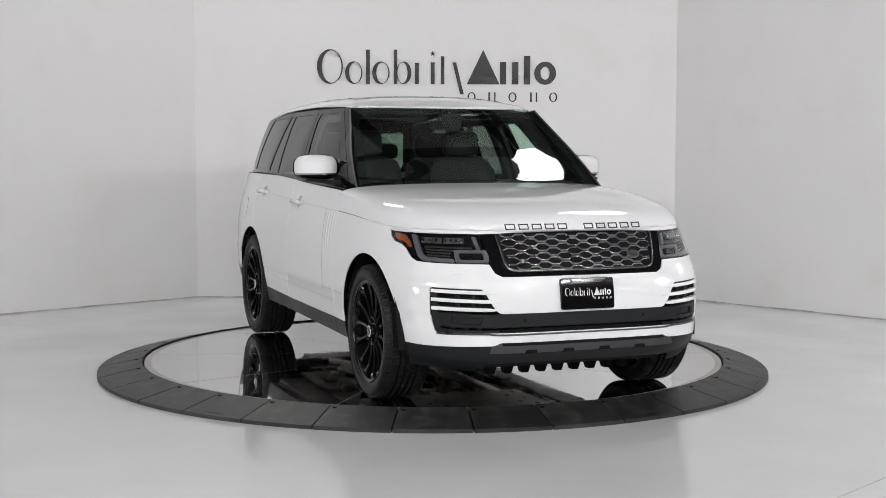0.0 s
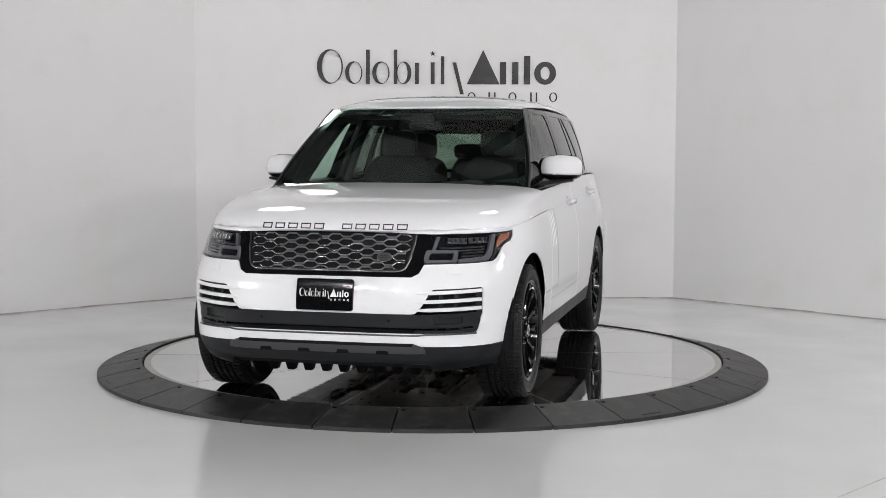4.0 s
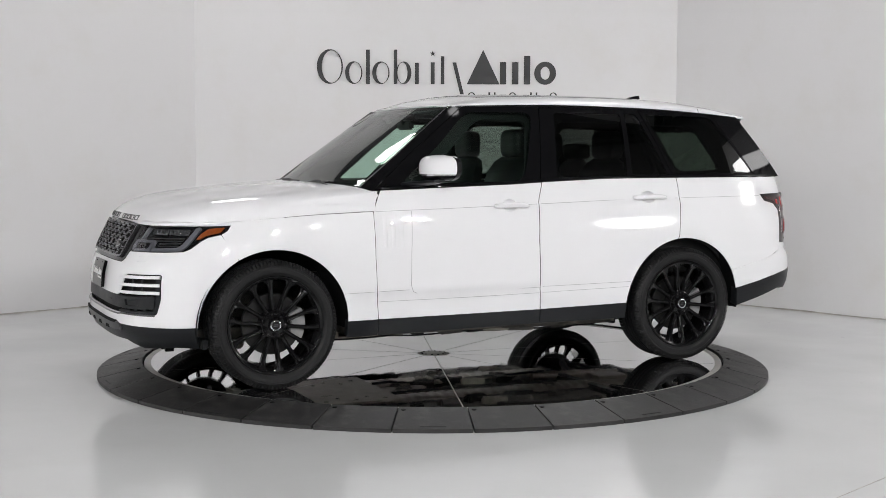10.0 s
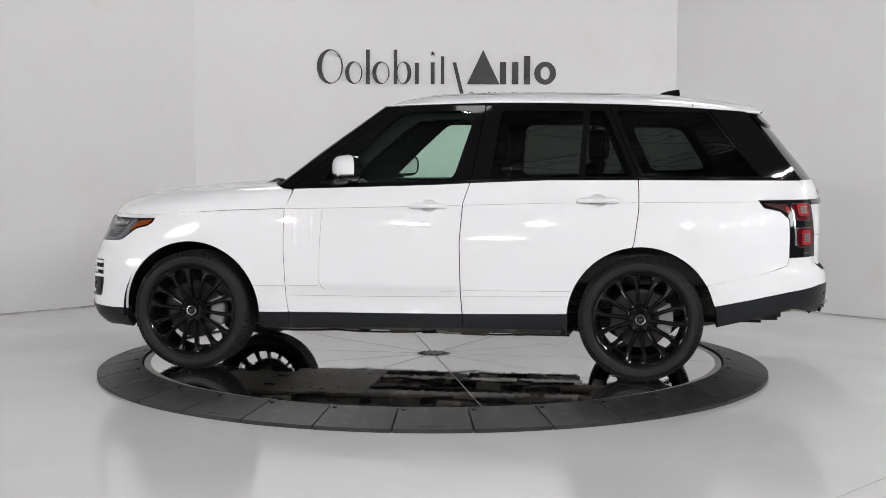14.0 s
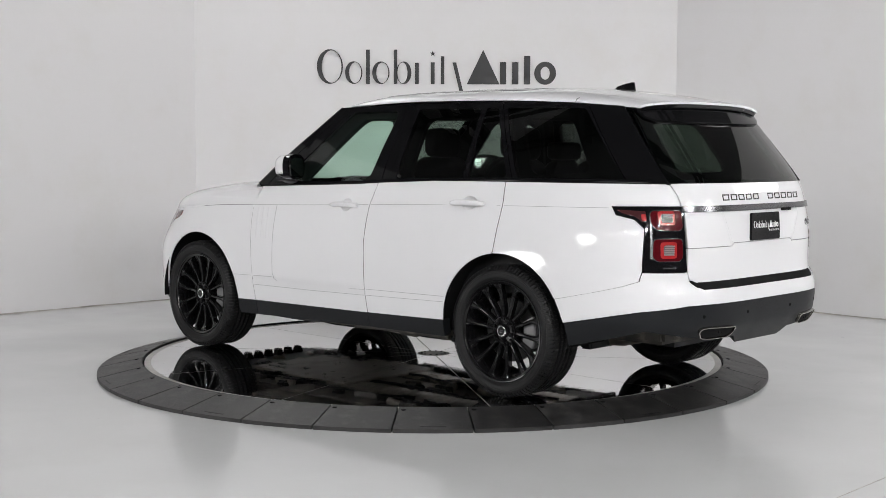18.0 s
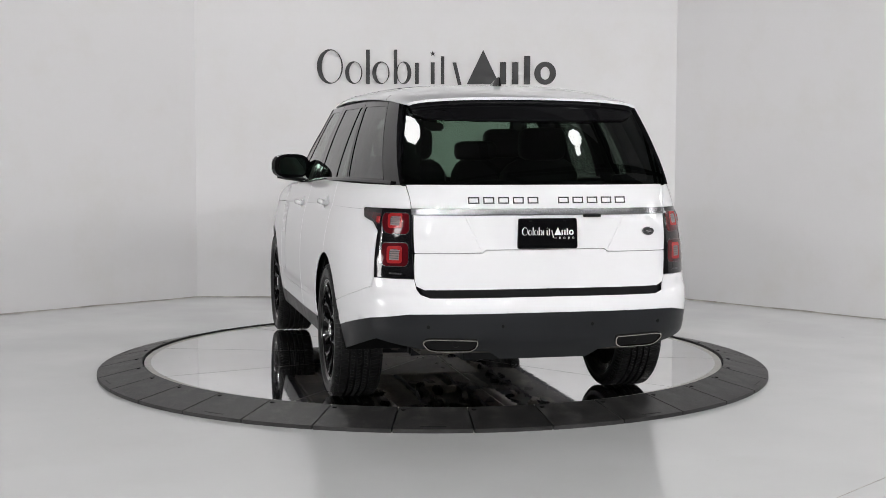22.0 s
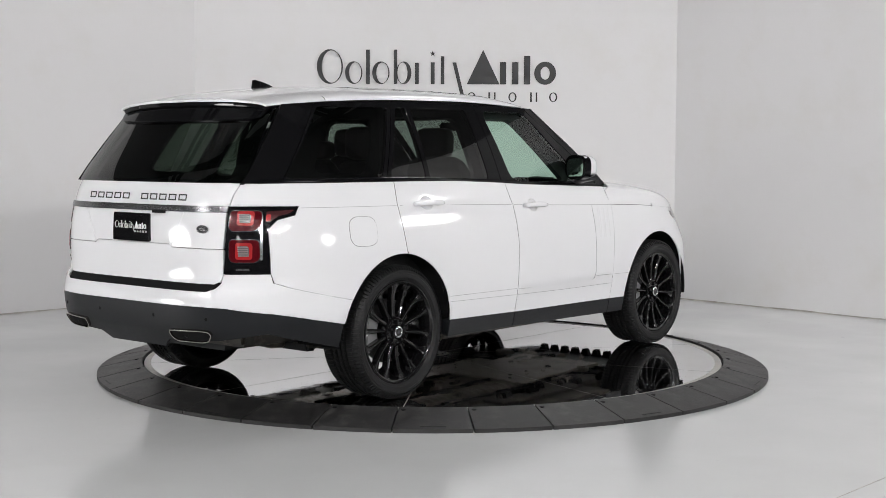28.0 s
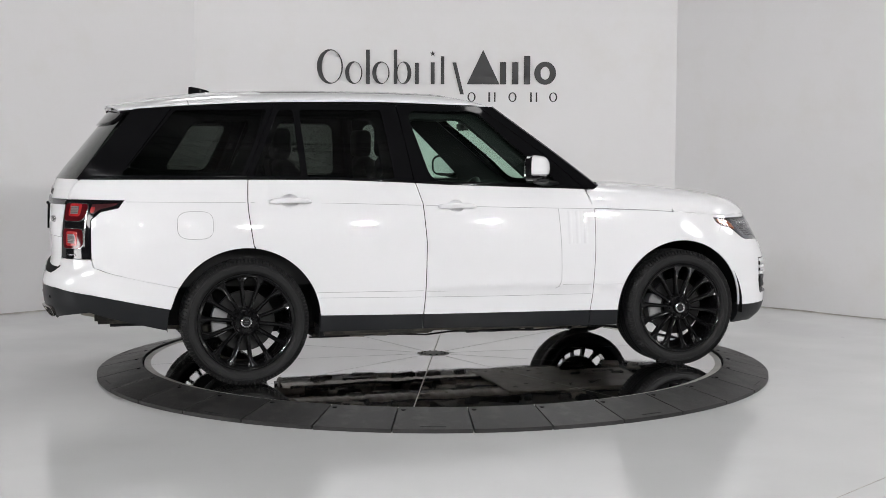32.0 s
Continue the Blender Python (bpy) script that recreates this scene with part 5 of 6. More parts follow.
def mark_loops():
    """Closed outlines with an optional hole, for every shape of the dealer's mark."""
    out = []
    for x0, x1, y0, y1, a, b in MARK_OVALS:
        n = 40
        cx, cy, rx, rz = (x0 + x1) / 2, (y0 + y1) / 2, (x1 - x0) / 2, (y1 - y0) / 2
        ix0, ix1, iz = x0 + a, x1 - b, rz - min(a, b) * 0.8
        o = [(cx + rx * math.cos(2 * math.pi * i / n), cy + rz * math.sin(2 * math.pi * i / n)) for i in range(n)]
        h = [((ix0 + ix1) / 2 + (ix1 - ix0) / 2 * math.cos(2 * math.pi * i / n), cy + iz * math.sin(2 * math.pi * i / n)) for i in range(n)]
        out.append(("oval", o, h))
    for x0, x1, y0, y1 in MARK_BARS:
        out.append(("upright", [(x0, y0), (x1, y0), (x1, y1), (x0, y1)], None))
    for xa, ya, xb, yb, w in MARK_SLANTS:
        out.append(("slant", [(xa - w / 2, ya), (xb - w / 2, yb), (xb + w / 2, yb), (xa + w / 2, ya)], None))
    out.append(("wedge", MARK_WEDGE, None))
    for k, (x, y) in enumerate(MARK_SMALL):
        if k % 2 == 0:
            n = 20
            o = [(x + 1.6 + 1.7 * math.cos(2 * math.pi * i / n), y + 2.0 + 2.0 * math.sin(2 * math.pi * i / n)) for i in range(n)]
            h = [(x + 1.6 + 1.1 * math.cos(2 * math.pi * i / n), y + 2.0 + 1.65 * math.sin(2 * math.pi * i / n)) for i in range(n)]
            out.append(("oval", o, h))
        else:
            out += [("upright", [(x + d, y), (x + d + w, y), (x + d + w, y + 4.0), (x + d, y + 4.0)], None) for d, w in ((0.0, 0.8), (2.4, 0.6))]
    out.append(("star", [(48.2 + (1.3 if i % 2 == 0 else 0.52) * math.cos(math.pi / 2 + i * math.pi / 5), 12.6 + (1.3 if i % 2 == 0 else 0.52) * math.sin(math.pi / 2 + i * math.pi / 5)) for i in range(10)], None))
    return out


def shape_slab(bm, outer, hole, put, depth):
    """A flat plate with an optional hole; put(x, y, d) places a point at depth d under the face."""
    o = [[bm.verts.new(put(x, y, d)) for x, y in outer] for d in (0.0, depth)]
    n = len(outer)
    for i in range(n):
        bm.faces.new((o[0][i], o[0][(i + 1) % n], o[1][(i + 1) % n], o[1][i]))
    if hole is None:
        bm.faces.new(o[0])
        return bm
    h = [[bm.verts.new(put(x, y, d)) for x, y in hole] for d in (0.0, depth)]
    for i in range(n):
        j = (i + 1) % n
        bm.faces.new((h[0][i], h[1][i], h[1][j], h[0][j]))
        bm.faces.new((o[0][i], h[0][i], h[0][j], o[0][j]))
    return bm


def plate(name, surface, u0, u1, z0, z1, lift):
    o = rounded([(u0, z0), (u1, z0), (u1, z1), (u0, z1)], 0.012)
    p = patch(name, o, surface, M_PLATE_BLACK, CAR, "black dealer plate with white print", lift=lift, thick=0.02, edge=0.03, step=0.06)[0]
    w, h = u1 - u0, z1 - z0
    # the dealer's mark in plain white shapes
    def put(x, y, d):
        u, v = u0 + w * (0.055 + x * 0.0089), z0 + h * 0.44 + y * 0.0089 * abs(PLATE_W)
        e = 1e-3
        p = Vector(surface(u, v))
        n = (Vector(surface(u + e, v)) - Vector(surface(u - e, v))).cross(Vector(surface(u, v + e)) - Vector(surface(u, v - e))).normalized()
        if n.dot(p - Vector((p.x * 0.6, 0, 0.75))) < 0:
            n = -n
        return p + n * (lift + 0.0018 - d)
    for kind, o, hole in mark_loops():
        bm = bmesh.new()
        shape_slab(bm, o, hole, put, 0.002)
        part("print", bm, M_WHITE, p)
    for a in (0.2, 0.8):
        slabs("slot", p, surface, [(u0 + w * (a - 0.03), u0 + w * (a + 0.03), z0 + h * 0.9, z0 + h * 0.94)], lift + 0.001, 0.002, M_DARK)


PLATE_W = 0.317
M_PLATE_BLACK = mat("plate_black", (0.004, 0.004, 0.0045), 0.12, vary=0.1, spec=0.2)
M_BAR = mat("grille_bar_silver", (0.22, 0.22, 0.23), 0.28, metal=0.85, vary=0.05)
M_GUIDE = mat("light_guide_grey", (0.13, 0.13, 0.145), 0.3, vary=0.06, spec=0.4)
M_PROJ = mat("projector_glass", (0.22, 0.225, 0.235), 0.12, metal=0.7, vary=0.5, scale=120, spec=0.4)
M_BRIGHT = mat("lamp_reflector", (0.7, 0.7, 0.7), 0.15, metal=0.8, vary=0.1, scale=60)
front()


def rear():
    T2 = 2 * (LF + LM + LR)

    def sym(p):
        return p + [(T2 - u, z) for u, z in p[::-1]]
    o = side([(-2.176, 1.134), (-2.21, 1.095), (-2.312, 1.071), (-2.368, 1.021), (-2.374, 0.788)]) + tail([(0.83, 0.785), (0.680, 0.786), (0.681, 1.138), (0.82, 1.138)])
    lamps = patch("tail_lamp", o, body, M_SMOKE, CAR, "black-edged red and clear tail lamp", mirror=True, lift=0.0, thick=0.04, step=0.03)
    for k, lamp in enumerate(lamps):
        f = 1 if k == 0 else -1

        def sk(u, z, f=f):
            p = body(u, z)
            return (p[0], p[1] * f, p[2])

        def pl(name, pts, material, label="", lift=0.003, thick=0.005, r=0.012, holes=()):
            return patch(name, rounded(pts, r), sk, material, lamp, label, lift=lift, thick=thick, edge=0.012, step=0.025, holes=[rounded(h, r) for h in holes])[0]
        for o1, r1, w1 in (
                ([(5.096, 1.118), (5.263, 1.120), (5.282, 1.030), (5.268, 1.010), (5.142, 1.010), (5.105, 1.050)], [(5.137, 1.113), (5.222, 1.115), (5.237, 1.042), (5.153, 1.040)], 0.016),
                ([(5.126, 0.967), (5.284, 0.970), (5.296, 0.866), (5.280, 0.845), (5.152, 0.844), (5.128, 0.870)], [(5.165, 0.947), (5.250, 0.950), (5.259, 0.864), (5.174, 0.861)], 0.017)):
            pl("lamp_rim", o1, M_SATIN, "clear reflector rim", lift=0.002, r=0.025)
            cu, cz = sum(u for u, _ in o1) / len(o1), sum(z for _, z in o1) / len(o1)
            pl("red_lens", [(cu + (u - cu) * 0.95 + 0.002, cz + (z - cz) * 0.94) for u, z in o1], M_RED, "dark red lamp lens", lift=0.004, r=0.022)
            cu, cz = sum(u for u, _ in r1) / 4, sum(z for _, z in r1) / 4
            inner = [(cu + (u - cu) * 0.66, cz + (z - cz) * 0.66) for u, z in r1]
            pl("light_ring", r1, M_RED2, "bright red light ring", lift=0.006, r=0.016, holes=[inner])
            win = pl("mesh_window", inner, M_GUN, "grey mesh window", lift=0.0052, r=0.010)
            for q in range(5):
                z = inner[3][1] + (inner[0][1] - inner[3][1]) * (q + 0.5) / 5
                pl("mesh_bar", [(inner[3][0] + 0.002, z + 0.0022), (inner[2][0] - 0.002, z + 0.0022), (inner[2][0] - 0.002, z - 0.0022), (inner[3][0] + 0.002, z - 0.0022)], M_MESHBAR, "", lift=0.0068, r=0.0008, thick=0.002)
        pl("marker_lens", [(4.952, 1.119), (5.080, 1.112), (5.092, 1.060), (5.074, 1.056), (5.035, 1.086), (4.975, 1.104)], M_MARK, "dull red side marker", r=0.006)
        pl("red_reflector", [(5.064, 1.096), (5.084, 1.096), (5.090, 1.064), (5.070, 1.066)], M_RED2, "small red reflector", r=0.004, lift=0.005)
        pl("clear_sweep", [(5.104, 1.100), (5.112, 1.100), (5.134, 0.860), (5.124, 0.860)], M_BRIGHT, "bright reflector strip", r=0.003, lift=0.0025)
        for q in range(6):
            pl("print_dash", [(5.190 + q * 0.012, 0.806), (5.198 + q * 0.012, 0.806), (5.198 + q * 0.012, 0.813), (5.190 + q * 0.012, 0.813)], M_SATIN, "", r=0.001)
    lettering("tailgate_lettering", lambda y, z: body(ry(y, z), z), 0.409, -0.431, 1.184, 0.034, M_LETTER)
    plate("number_plate", body, ry(0.152, 1.01), ry(-0.163, 1.01), 0.938, 1.090, 0.014)
    # shallow scoop for the plate: a raised lip on each side
    for f in (1, -1):
        path = [(ry(f * y, z), z) for y, z in ((0.425, 1.105), (0.40, 1.05), (0.37, 0.99), (0.338, 0.930))]
        bars("scoop_edge", CAR, body, path, 0.005, 0.0022, 0.02, M_PAINT)
    u, z = ry(-0.566, 1.018), 1.018
    e = [(u + 0.042 * math.cos(2 * math.pi * i / 28), z + 0.021 * math.sin(2 * math.pi * i / 28)) for i in range(28)]
    b = patch("badge", e, body, M_CHROME, CAR, "small oval silver badge", lift=0.012, thick=0.012, edge=0.012, step=0.02)[0]
    e = [(u + 0.035 * math.cos(2 * math.pi * i / 28), z + 0.0155 * math.sin(2 * math.pi * i / 28)) for i in range(28)]
    patch("badge_field", e, body, M_SATIN, b, lift=0.0135, thick=0.003, edge=0.012, step=0.02)
    slabs("badge_mark", b, body, [(u - 0.020, u + 0.018, z + 0.002, z + 0.006), (u - 0.016, u + 0.022, z - 0.006, z - 0.002)], 0.0155, 0.004, M_CHROME)
    bars("camera_pod", CAR, body, [(ry(y, 1.104), 1.104) for y in (-0.20, -0.23, -0.26, -0.29)], 0.008, 0.022, 0.02, M_DARK, "small black reversing camera")
    # exhaust tips set into the lower bumper
    for f in (1, -1):
        ob = new("exhaust_tip")
        ob.parent = CAR
        tagged(ob, "oblong polished steel exhaust tip")

        def sk(u, z, f=f):
            p = body(u, z)
            return (p[0], p[1] * f, p[2])
        loop = rounded(tail([(0.372, 0.480), (0.590, 0.487), (0.632, 0.482), (0.640, 0.466), (0.612, 0.434), (0.575, 0.425), (0.405, 0.424), (0.374, 0.444)]), 0.016)
        # a black sheet over the mouth paints the tip's shaded inside
        patch("tip_inside", loop, sk, M_DARK, ob, lift=0.006, thick=0.006, edge=0.015, step=0.04)
        path = dense(loop, 0.012)
        bm = bmesh.new()
        strip(bm, sk, path + path[:1], 0.0032, 0.018, 0.05)
        part("tip_rim", bm, M_TIP, ob, "bright tip rim", smooth=True)
        bm = bmesh.new()
        c = Vector(sk(ry(0.48, 0.455), 0.455))
        lathe(bm, [(0.016, 0.0), (0.016, 0.004), (0.018, 0.004), (0.018, 0.0)], 20, "x")
        bmesh.ops.rotate(bm, verts=bm.verts, cent=(0, 0, 0), matrix=Matrix.Rotation(math.pi, 3, "Z"))
        bmesh.ops.translate(bm, verts=bm.verts, vec=(c.x - 0.004, c.y, c.z))
        part("inner_pipe", bm, M_DARK, ob, smooth=True)
        bm = bmesh.new()
        tube(bm, [(-2.42, 0.47 * f, 0.45), (-2.20, 0.46 * f, 0.40), (-1.9, 0.36 * f, 0.32), (-1.5, 0.25 * f, 0.28), (-0.9, 0.20 * f, 0.255)], [0.045, 0.04, 0.036, 0.033, 0.033], 12)
        part("exhaust_pipe", bm, M_EXH, ob, smooth=True)
    bm = bmesh.new()
    box(bm, -2.30, -1.98, -0.40, 0.40, 0.31, 0.42, 0.05)
    part("silencer", bm, M_TRIM, CAR, "dark silencer box", smooth=True)


M_MESHBAR = mat("lamp_mesh_grey", (0.20, 0.16, 0.16), 0.35, vary=0.1)
M_TIP = mat("polished_tip", (0.36, 0.345, 0.32), 0.2, metal=1.0, vary=0.1, scale=15)
M_RED2 = mat("bright_red_lens", (0.34, 0.018, 0.02), 0.2, vary=0.06, scale=60, spec=0.4)
M_MARK = mat("dull_red_lens", (0.055, 0.016, 0.018), 0.15, vary=0.1, scale=60)
rear()


def flanks():
    # door handles: a rounded bar over a shallow scoop
    for x0, x1, z in ((0.006, -0.245, 1.086), (-1.052, -1.317, 1.127)):
        for f in (1, -1):
            h = new("door_handle")
            h.parent = CAR
            tagged(h, "white door handle over a shallow scoop")
            xm = (x0 + x1) / 2

            def sk(u, v, f=f):
                p = body(u, v)
                return (p[0], p[1] * f, p[2])
            path = [(sx(x0 + (x1 - x0) * i / 14, z), z + 0.006 * math.sin(math.pi * i / 14)) for i in range(15)]
            half = [0.008, 0.013, 0.016] + [0.0165] * 9 + [0.016, 0.013, 0.008]
            bm = bmesh.new()
            prev = None
            for i, (u, v) in enumerate(path):
                p = Vector(sk(u, v))
                out = 0.030 + 0.010 * math.sin(math.pi * i / 14)
                r = half[i]
                ring = [bm.verts.new((p.x, p.y + f * (out + r * 0.75 * math.cos(a)), p.z + r * math.sin(a))) for a in (2 * math.pi * k / 12 for k in range(12))]
                if prev:
                    for k in range(12):
                        bm.faces.new((prev[k], ring[k], ring[(k + 1) % 12], prev[(k + 1) % 12]))
                else:
                    bm.faces.new(ring[::-1])
                prev = ring
            bm.faces.new(prev)
            part("grip", bm, M_PAINT, h, smooth=True, sharp=0)
            for xx in (x0 - 0.03, x1 + 0.03):
                bm = bmesh.new()
                p = sk(sx(xx, z), z)
                box(bm, p[0] - 0.02, p[0] + 0.02, p[1] - 0.005 * f, p[1] + 0.035 * f, z - 0.012, z + 0.014, 0.006)
                part("handle_mount", bm, M_PAINT, h, smooth=True)
            u = sx(xm, z)
            e = [(u + 0.0535 * math.cos(2 * math.pi * i / 32), z + 0.002 + 0.0425 * math.sin(2 * math.pi * i / 32)) for i in range(32)]

            def bowl(a, b, f=f, u=u, z=z):
                p = body(a, b)
                d = 0.030 * max(0.0, 1 - (((a - u) / 0.0535) ** 2 + ((b - z - 0.002) / 0.0425) ** 2) ** 1.3)
                return (p[0], (p[1] - d - 0.001) * f, p[2])
            patch("scoop", e, bowl, M_PAINT, h, "shallow grip scoop", thick=0.003, edge=0.01, step=0.012)
    # waist line, lower rub line and blade on the front doors, as grey crease shade
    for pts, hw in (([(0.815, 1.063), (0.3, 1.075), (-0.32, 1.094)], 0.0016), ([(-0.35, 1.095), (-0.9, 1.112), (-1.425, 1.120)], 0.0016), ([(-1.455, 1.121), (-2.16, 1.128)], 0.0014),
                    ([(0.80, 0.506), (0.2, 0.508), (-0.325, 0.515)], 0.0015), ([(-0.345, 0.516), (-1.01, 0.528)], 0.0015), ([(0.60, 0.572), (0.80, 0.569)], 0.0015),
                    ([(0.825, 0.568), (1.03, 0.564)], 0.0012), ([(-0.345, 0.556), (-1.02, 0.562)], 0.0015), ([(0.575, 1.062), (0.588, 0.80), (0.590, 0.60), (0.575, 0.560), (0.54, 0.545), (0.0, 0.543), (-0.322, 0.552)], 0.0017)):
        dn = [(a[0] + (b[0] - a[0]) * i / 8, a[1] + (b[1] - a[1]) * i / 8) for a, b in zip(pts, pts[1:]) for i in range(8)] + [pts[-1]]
        bars("crease_shade_line", CAR, body, side(dn), hw * 0.75, 0.0017, 0.006, M_CREASE_SHADE, "fine grey strip painted as the shade of a panel crease", mirror=True)
    # three upright blades on each front door
    for x in (0.650, 0.705, 0.760):
        bars("door_blade", CAR, body, side([(x, 1.048 - 0.21 * i / 8) for i in range(9)]), 0.017, 0.0022, 0.006, M_PAINT, "white upright door blade", mirror=True)
    # dark strips painting the shade in the gaps between wing, doors and quarter
    for pts in ([(0.829, 1.055), (0.827, 0.79), (0.813, 0.50), (0.801, 0.396)], [(-0.376, 1.232), (-0.336, 1.11), (-0.320, 0.86), (-0.328, 0.54), (-0.338, 0.405)], [(-1.435, 1.256), (-1.441, 1.08), (-1.413, 0.862), (-1.404, 0.848)]):
        dn = [(a[0] + (b[0] - a[0]) * i / 8, a[1] + (b[1] - a[1]) * i / 8) for a, b in zip(pts, pts[1:]) for i in range(8)] + [pts[-1]]
        bars("shut_line_shade", CAR, body, side(dn), 0.0032, -0.0022, 0.012, M_DARK, "dark strip painted for the shade in a shut line", mirror=True)
    # dark strip painted as the shade of the gap under the bonnet
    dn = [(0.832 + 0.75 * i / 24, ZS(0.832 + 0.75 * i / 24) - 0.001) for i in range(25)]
    bars("bonnet_seam_shade", CAR, body, side(dn), 0.0013, 0.0006, 0.008, M_SEAM_SHADE, "dark strip painted for the shade in a shut line", mirror=True)
    # fuel flap on the right
    def sk(u, v):
        p = body(u, v)
        return (p[0], -p[1], p[2])
    o = rounded(side([(-1.865, 1.068), (-1.655, 1.068), (-1.655, 0.905), (-1.865, 0.905)]), 0.06, 8)
    patch("fuel_flap", o, sk, M_PAINT, CAR, "rounded white fuel flap", lift=0.0022, thick=0.006)
    # a dark strip round the flap paints the shade of its seam
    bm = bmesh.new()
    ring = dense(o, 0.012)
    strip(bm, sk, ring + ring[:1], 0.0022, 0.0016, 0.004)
    part("flap_seam_shade", bm, M_SEAM_SHADE, CAR)
    # bright line under the windows and along the screen pillar
    pts = [(0.75, 1.200), (0.3, 1.212), (-0.159, 1.226), (-0.378, 1.240), (-0.875, 1.258), (-1.43, 1.268), (-2.35, 1.266)]
    dn = [(a[0] + (b[0] - a[0]) * i / 10, a[1] + (b[1] - a[1]) * i / 10) for a, b in zip(pts, pts[1:]) for i in range(10)] + [pts[-1]]
    bars("waist_trim", CAR, lambda x, z: house(x, z), dn, 0.012, 0.016, 0.05, M_GLOSS, "gloss black waist trim", mirror=True)
    pts = [(0.898, 1.205), (0.205, 1.729)]
    dn = [(0.898 + (0.205 - 0.898) * i / 20, 1.205 + 0.524 * i / 20) for i in range(21)]
    bars("screen_trim", CAR, house, dn, 0.0030, 0.004, 0.012, M_GUN, "thin grey windscreen edge strip", mirror=True)
    # mirrors
    for f in (1, -1):
        m = new("door_mirror")
        m.parent = CAR
        tagged(m, "white-capped door mirror with a black foot")
        c, hs = Vector((0.410, 0.985 * f, 1.330)), (0.088, 0.146, 0.083)

        def shell(z0, z1, grow, name, material, label, back=0.62):
            bm = bmesh.new()
            rows = []
            n1, n2 = 22, 12
            for j in range(n2 + 1):
                zz = z0 + (z1 - z0) * j / n2
                k = max(0.0, 1 - abs(zz) ** 2.6) ** (1 / 2.6)
                row = []
                for i in range(n1 + 1):
                    a = -math.pi / 2 + math.pi * i / n1
                    cx, cy = math.cos(a), math.sin(a)
                    r = (abs(cx) ** 2.4 + abs(cy) ** 2.4) ** (-1 / 2.4)
                    # rounded towards the front, cut flat at the glass
                    x = -0.55 + 1.5 * cx * r * (0.35 + 0.65 * k)
                    y = cy * r * (0.30 + 0.70 * k)
                    row.append(bm.verts.new((c.x + hs[0] * x * grow, c.y + f * hs[1] * y * grow, c.z + hs[2] * zz * grow)))
                rows.append(row)
            for a, b in zip(rows, rows[1:]):
                for i in range(n1):
                    bm.faces.new((a[i], a[i + 1], b[i + 1], b[i]))
            bm.faces.new([r[0] for r in rows] + [r[-1] for r in rows[::-1]])
            bm.faces.new(rows[0])
            bm.faces.new(rows[-1])
            bmesh.ops.transform(bm, matrix=turn, verts=bm.verts)
            return part(name, bm, material, m, label, smooth=True, sharp=50)
        turn = Matrix.Translation((c.x, c.y, 0)) @ Matrix.Rotation(radians(28 * f), 4, "Z") @ Matrix.Translation((-c.x, -c.y, 0))
        shell(-0.45, 1.0, 1.0, "cap", M_PAINT, "white mirror cap")
        shell(-0.98, -0.46, 0.985, "lower_shell", M_GLOSS, "gloss black lower shell")
        shell(-0.56, -0.44, 1.01, "indicator", M_BRIGHT, "clear indicator strip")
        bm = bmesh.new()
        pts = rounded([(-0.112, -0.061), (0.114, -0.055), (0.123, 0.038), (0.082, 0.066), (-0.086, 0.061), (-0.119, 0.015)], 0.034)
        prism(bm, pts, Matrix.Translation((c.x - 0.0545, c.y, c.z - 0.004)) @ Matrix(((0, 0, -1, 0), (f, 0, 0, 0), (0, 1, 0, 0), (0, 0, 0, 1))), -0.006)
        bmesh.ops.transform(bm, matrix=turn, verts=bm.verts)
        part("mirror_glass", bm, M_MIRROR, m, "silvered mirror glass")
        bm = bmesh.new()
        ring = []
        for i in range(36):
            ca, sa = math.cos(2 * math.pi * i / 36), math.sin(2 * math.pi * i / 36)
            ring.append((0.150 * math.copysign(abs(ca) ** (2 / 2.8), ca), 0.085 * math.copysign(abs(sa) ** (2 / 2.8), sa)))
        prism(bm, ring, Matrix.Translation((c.x - 0.053, c.y, c.z)) @ Matrix(((0, 0, -1, 0), (f, 0, 0, 0), (0, 1, 0, 0), (0, 0, 0, 1))), 0.040)
        bmesh.ops.transform(bm, matrix=turn, verts=bm.verts)
        part("mirror_bezel", bm, M_GLOSS, m, "gloss black bezel")
        bm = bmesh.new()
        prev = None
        for x, y, z, w, h in ((0.56, 0.840, 1.222, 0.085, 0.020), (0.53, 0.875, 1.228, 0.075, 0.019), (0.46, 0.935, 1.236, 0.055, 0.016), (0.44, 1.00, 1.243, 0.05, 0.014), (0.43, 1.06, 1.250, 0.04, 0.010)):
            ring = [bm.verts.new((x + w * math.cos(a), y * f, z + h * math.sin(a))) for a in (2 * math.pi * k / 14 for k in range(14))]
            if prev:
                for k in range(14):
                    bm.faces.new((prev[k], ring[k], ring[(k + 1) % 14], prev[(k + 1) % 14]))
            else:
                bm.faces.new(ring)
            prev = ring
        bm.faces.new(prev)
        part("mirror_foot", bm, M_TRIM, m, "black mirror foot", smooth=True)
    # mud flaps before and behind the wheels
    for f in (1, -1):
        for x, z0, z1 in ((1.865, 0.252, 0.31), (-0.975, 0.262, 0.33)):
            bm = bmesh.new()
            box(bm, x - 0.018, x + 0.018, 0.70 * f, 0.85 * f, z0, z1, 0.006)
            part("wheel_deflector", bm, M_TRIM, CAR, "small black wheel deflector")


# dark grey that paints the shade of panel seams
M_SEAM_SHADE = mat("seam_shade_grey", (0.10, 0.10, 0.10), 0.7, vary=0.1)
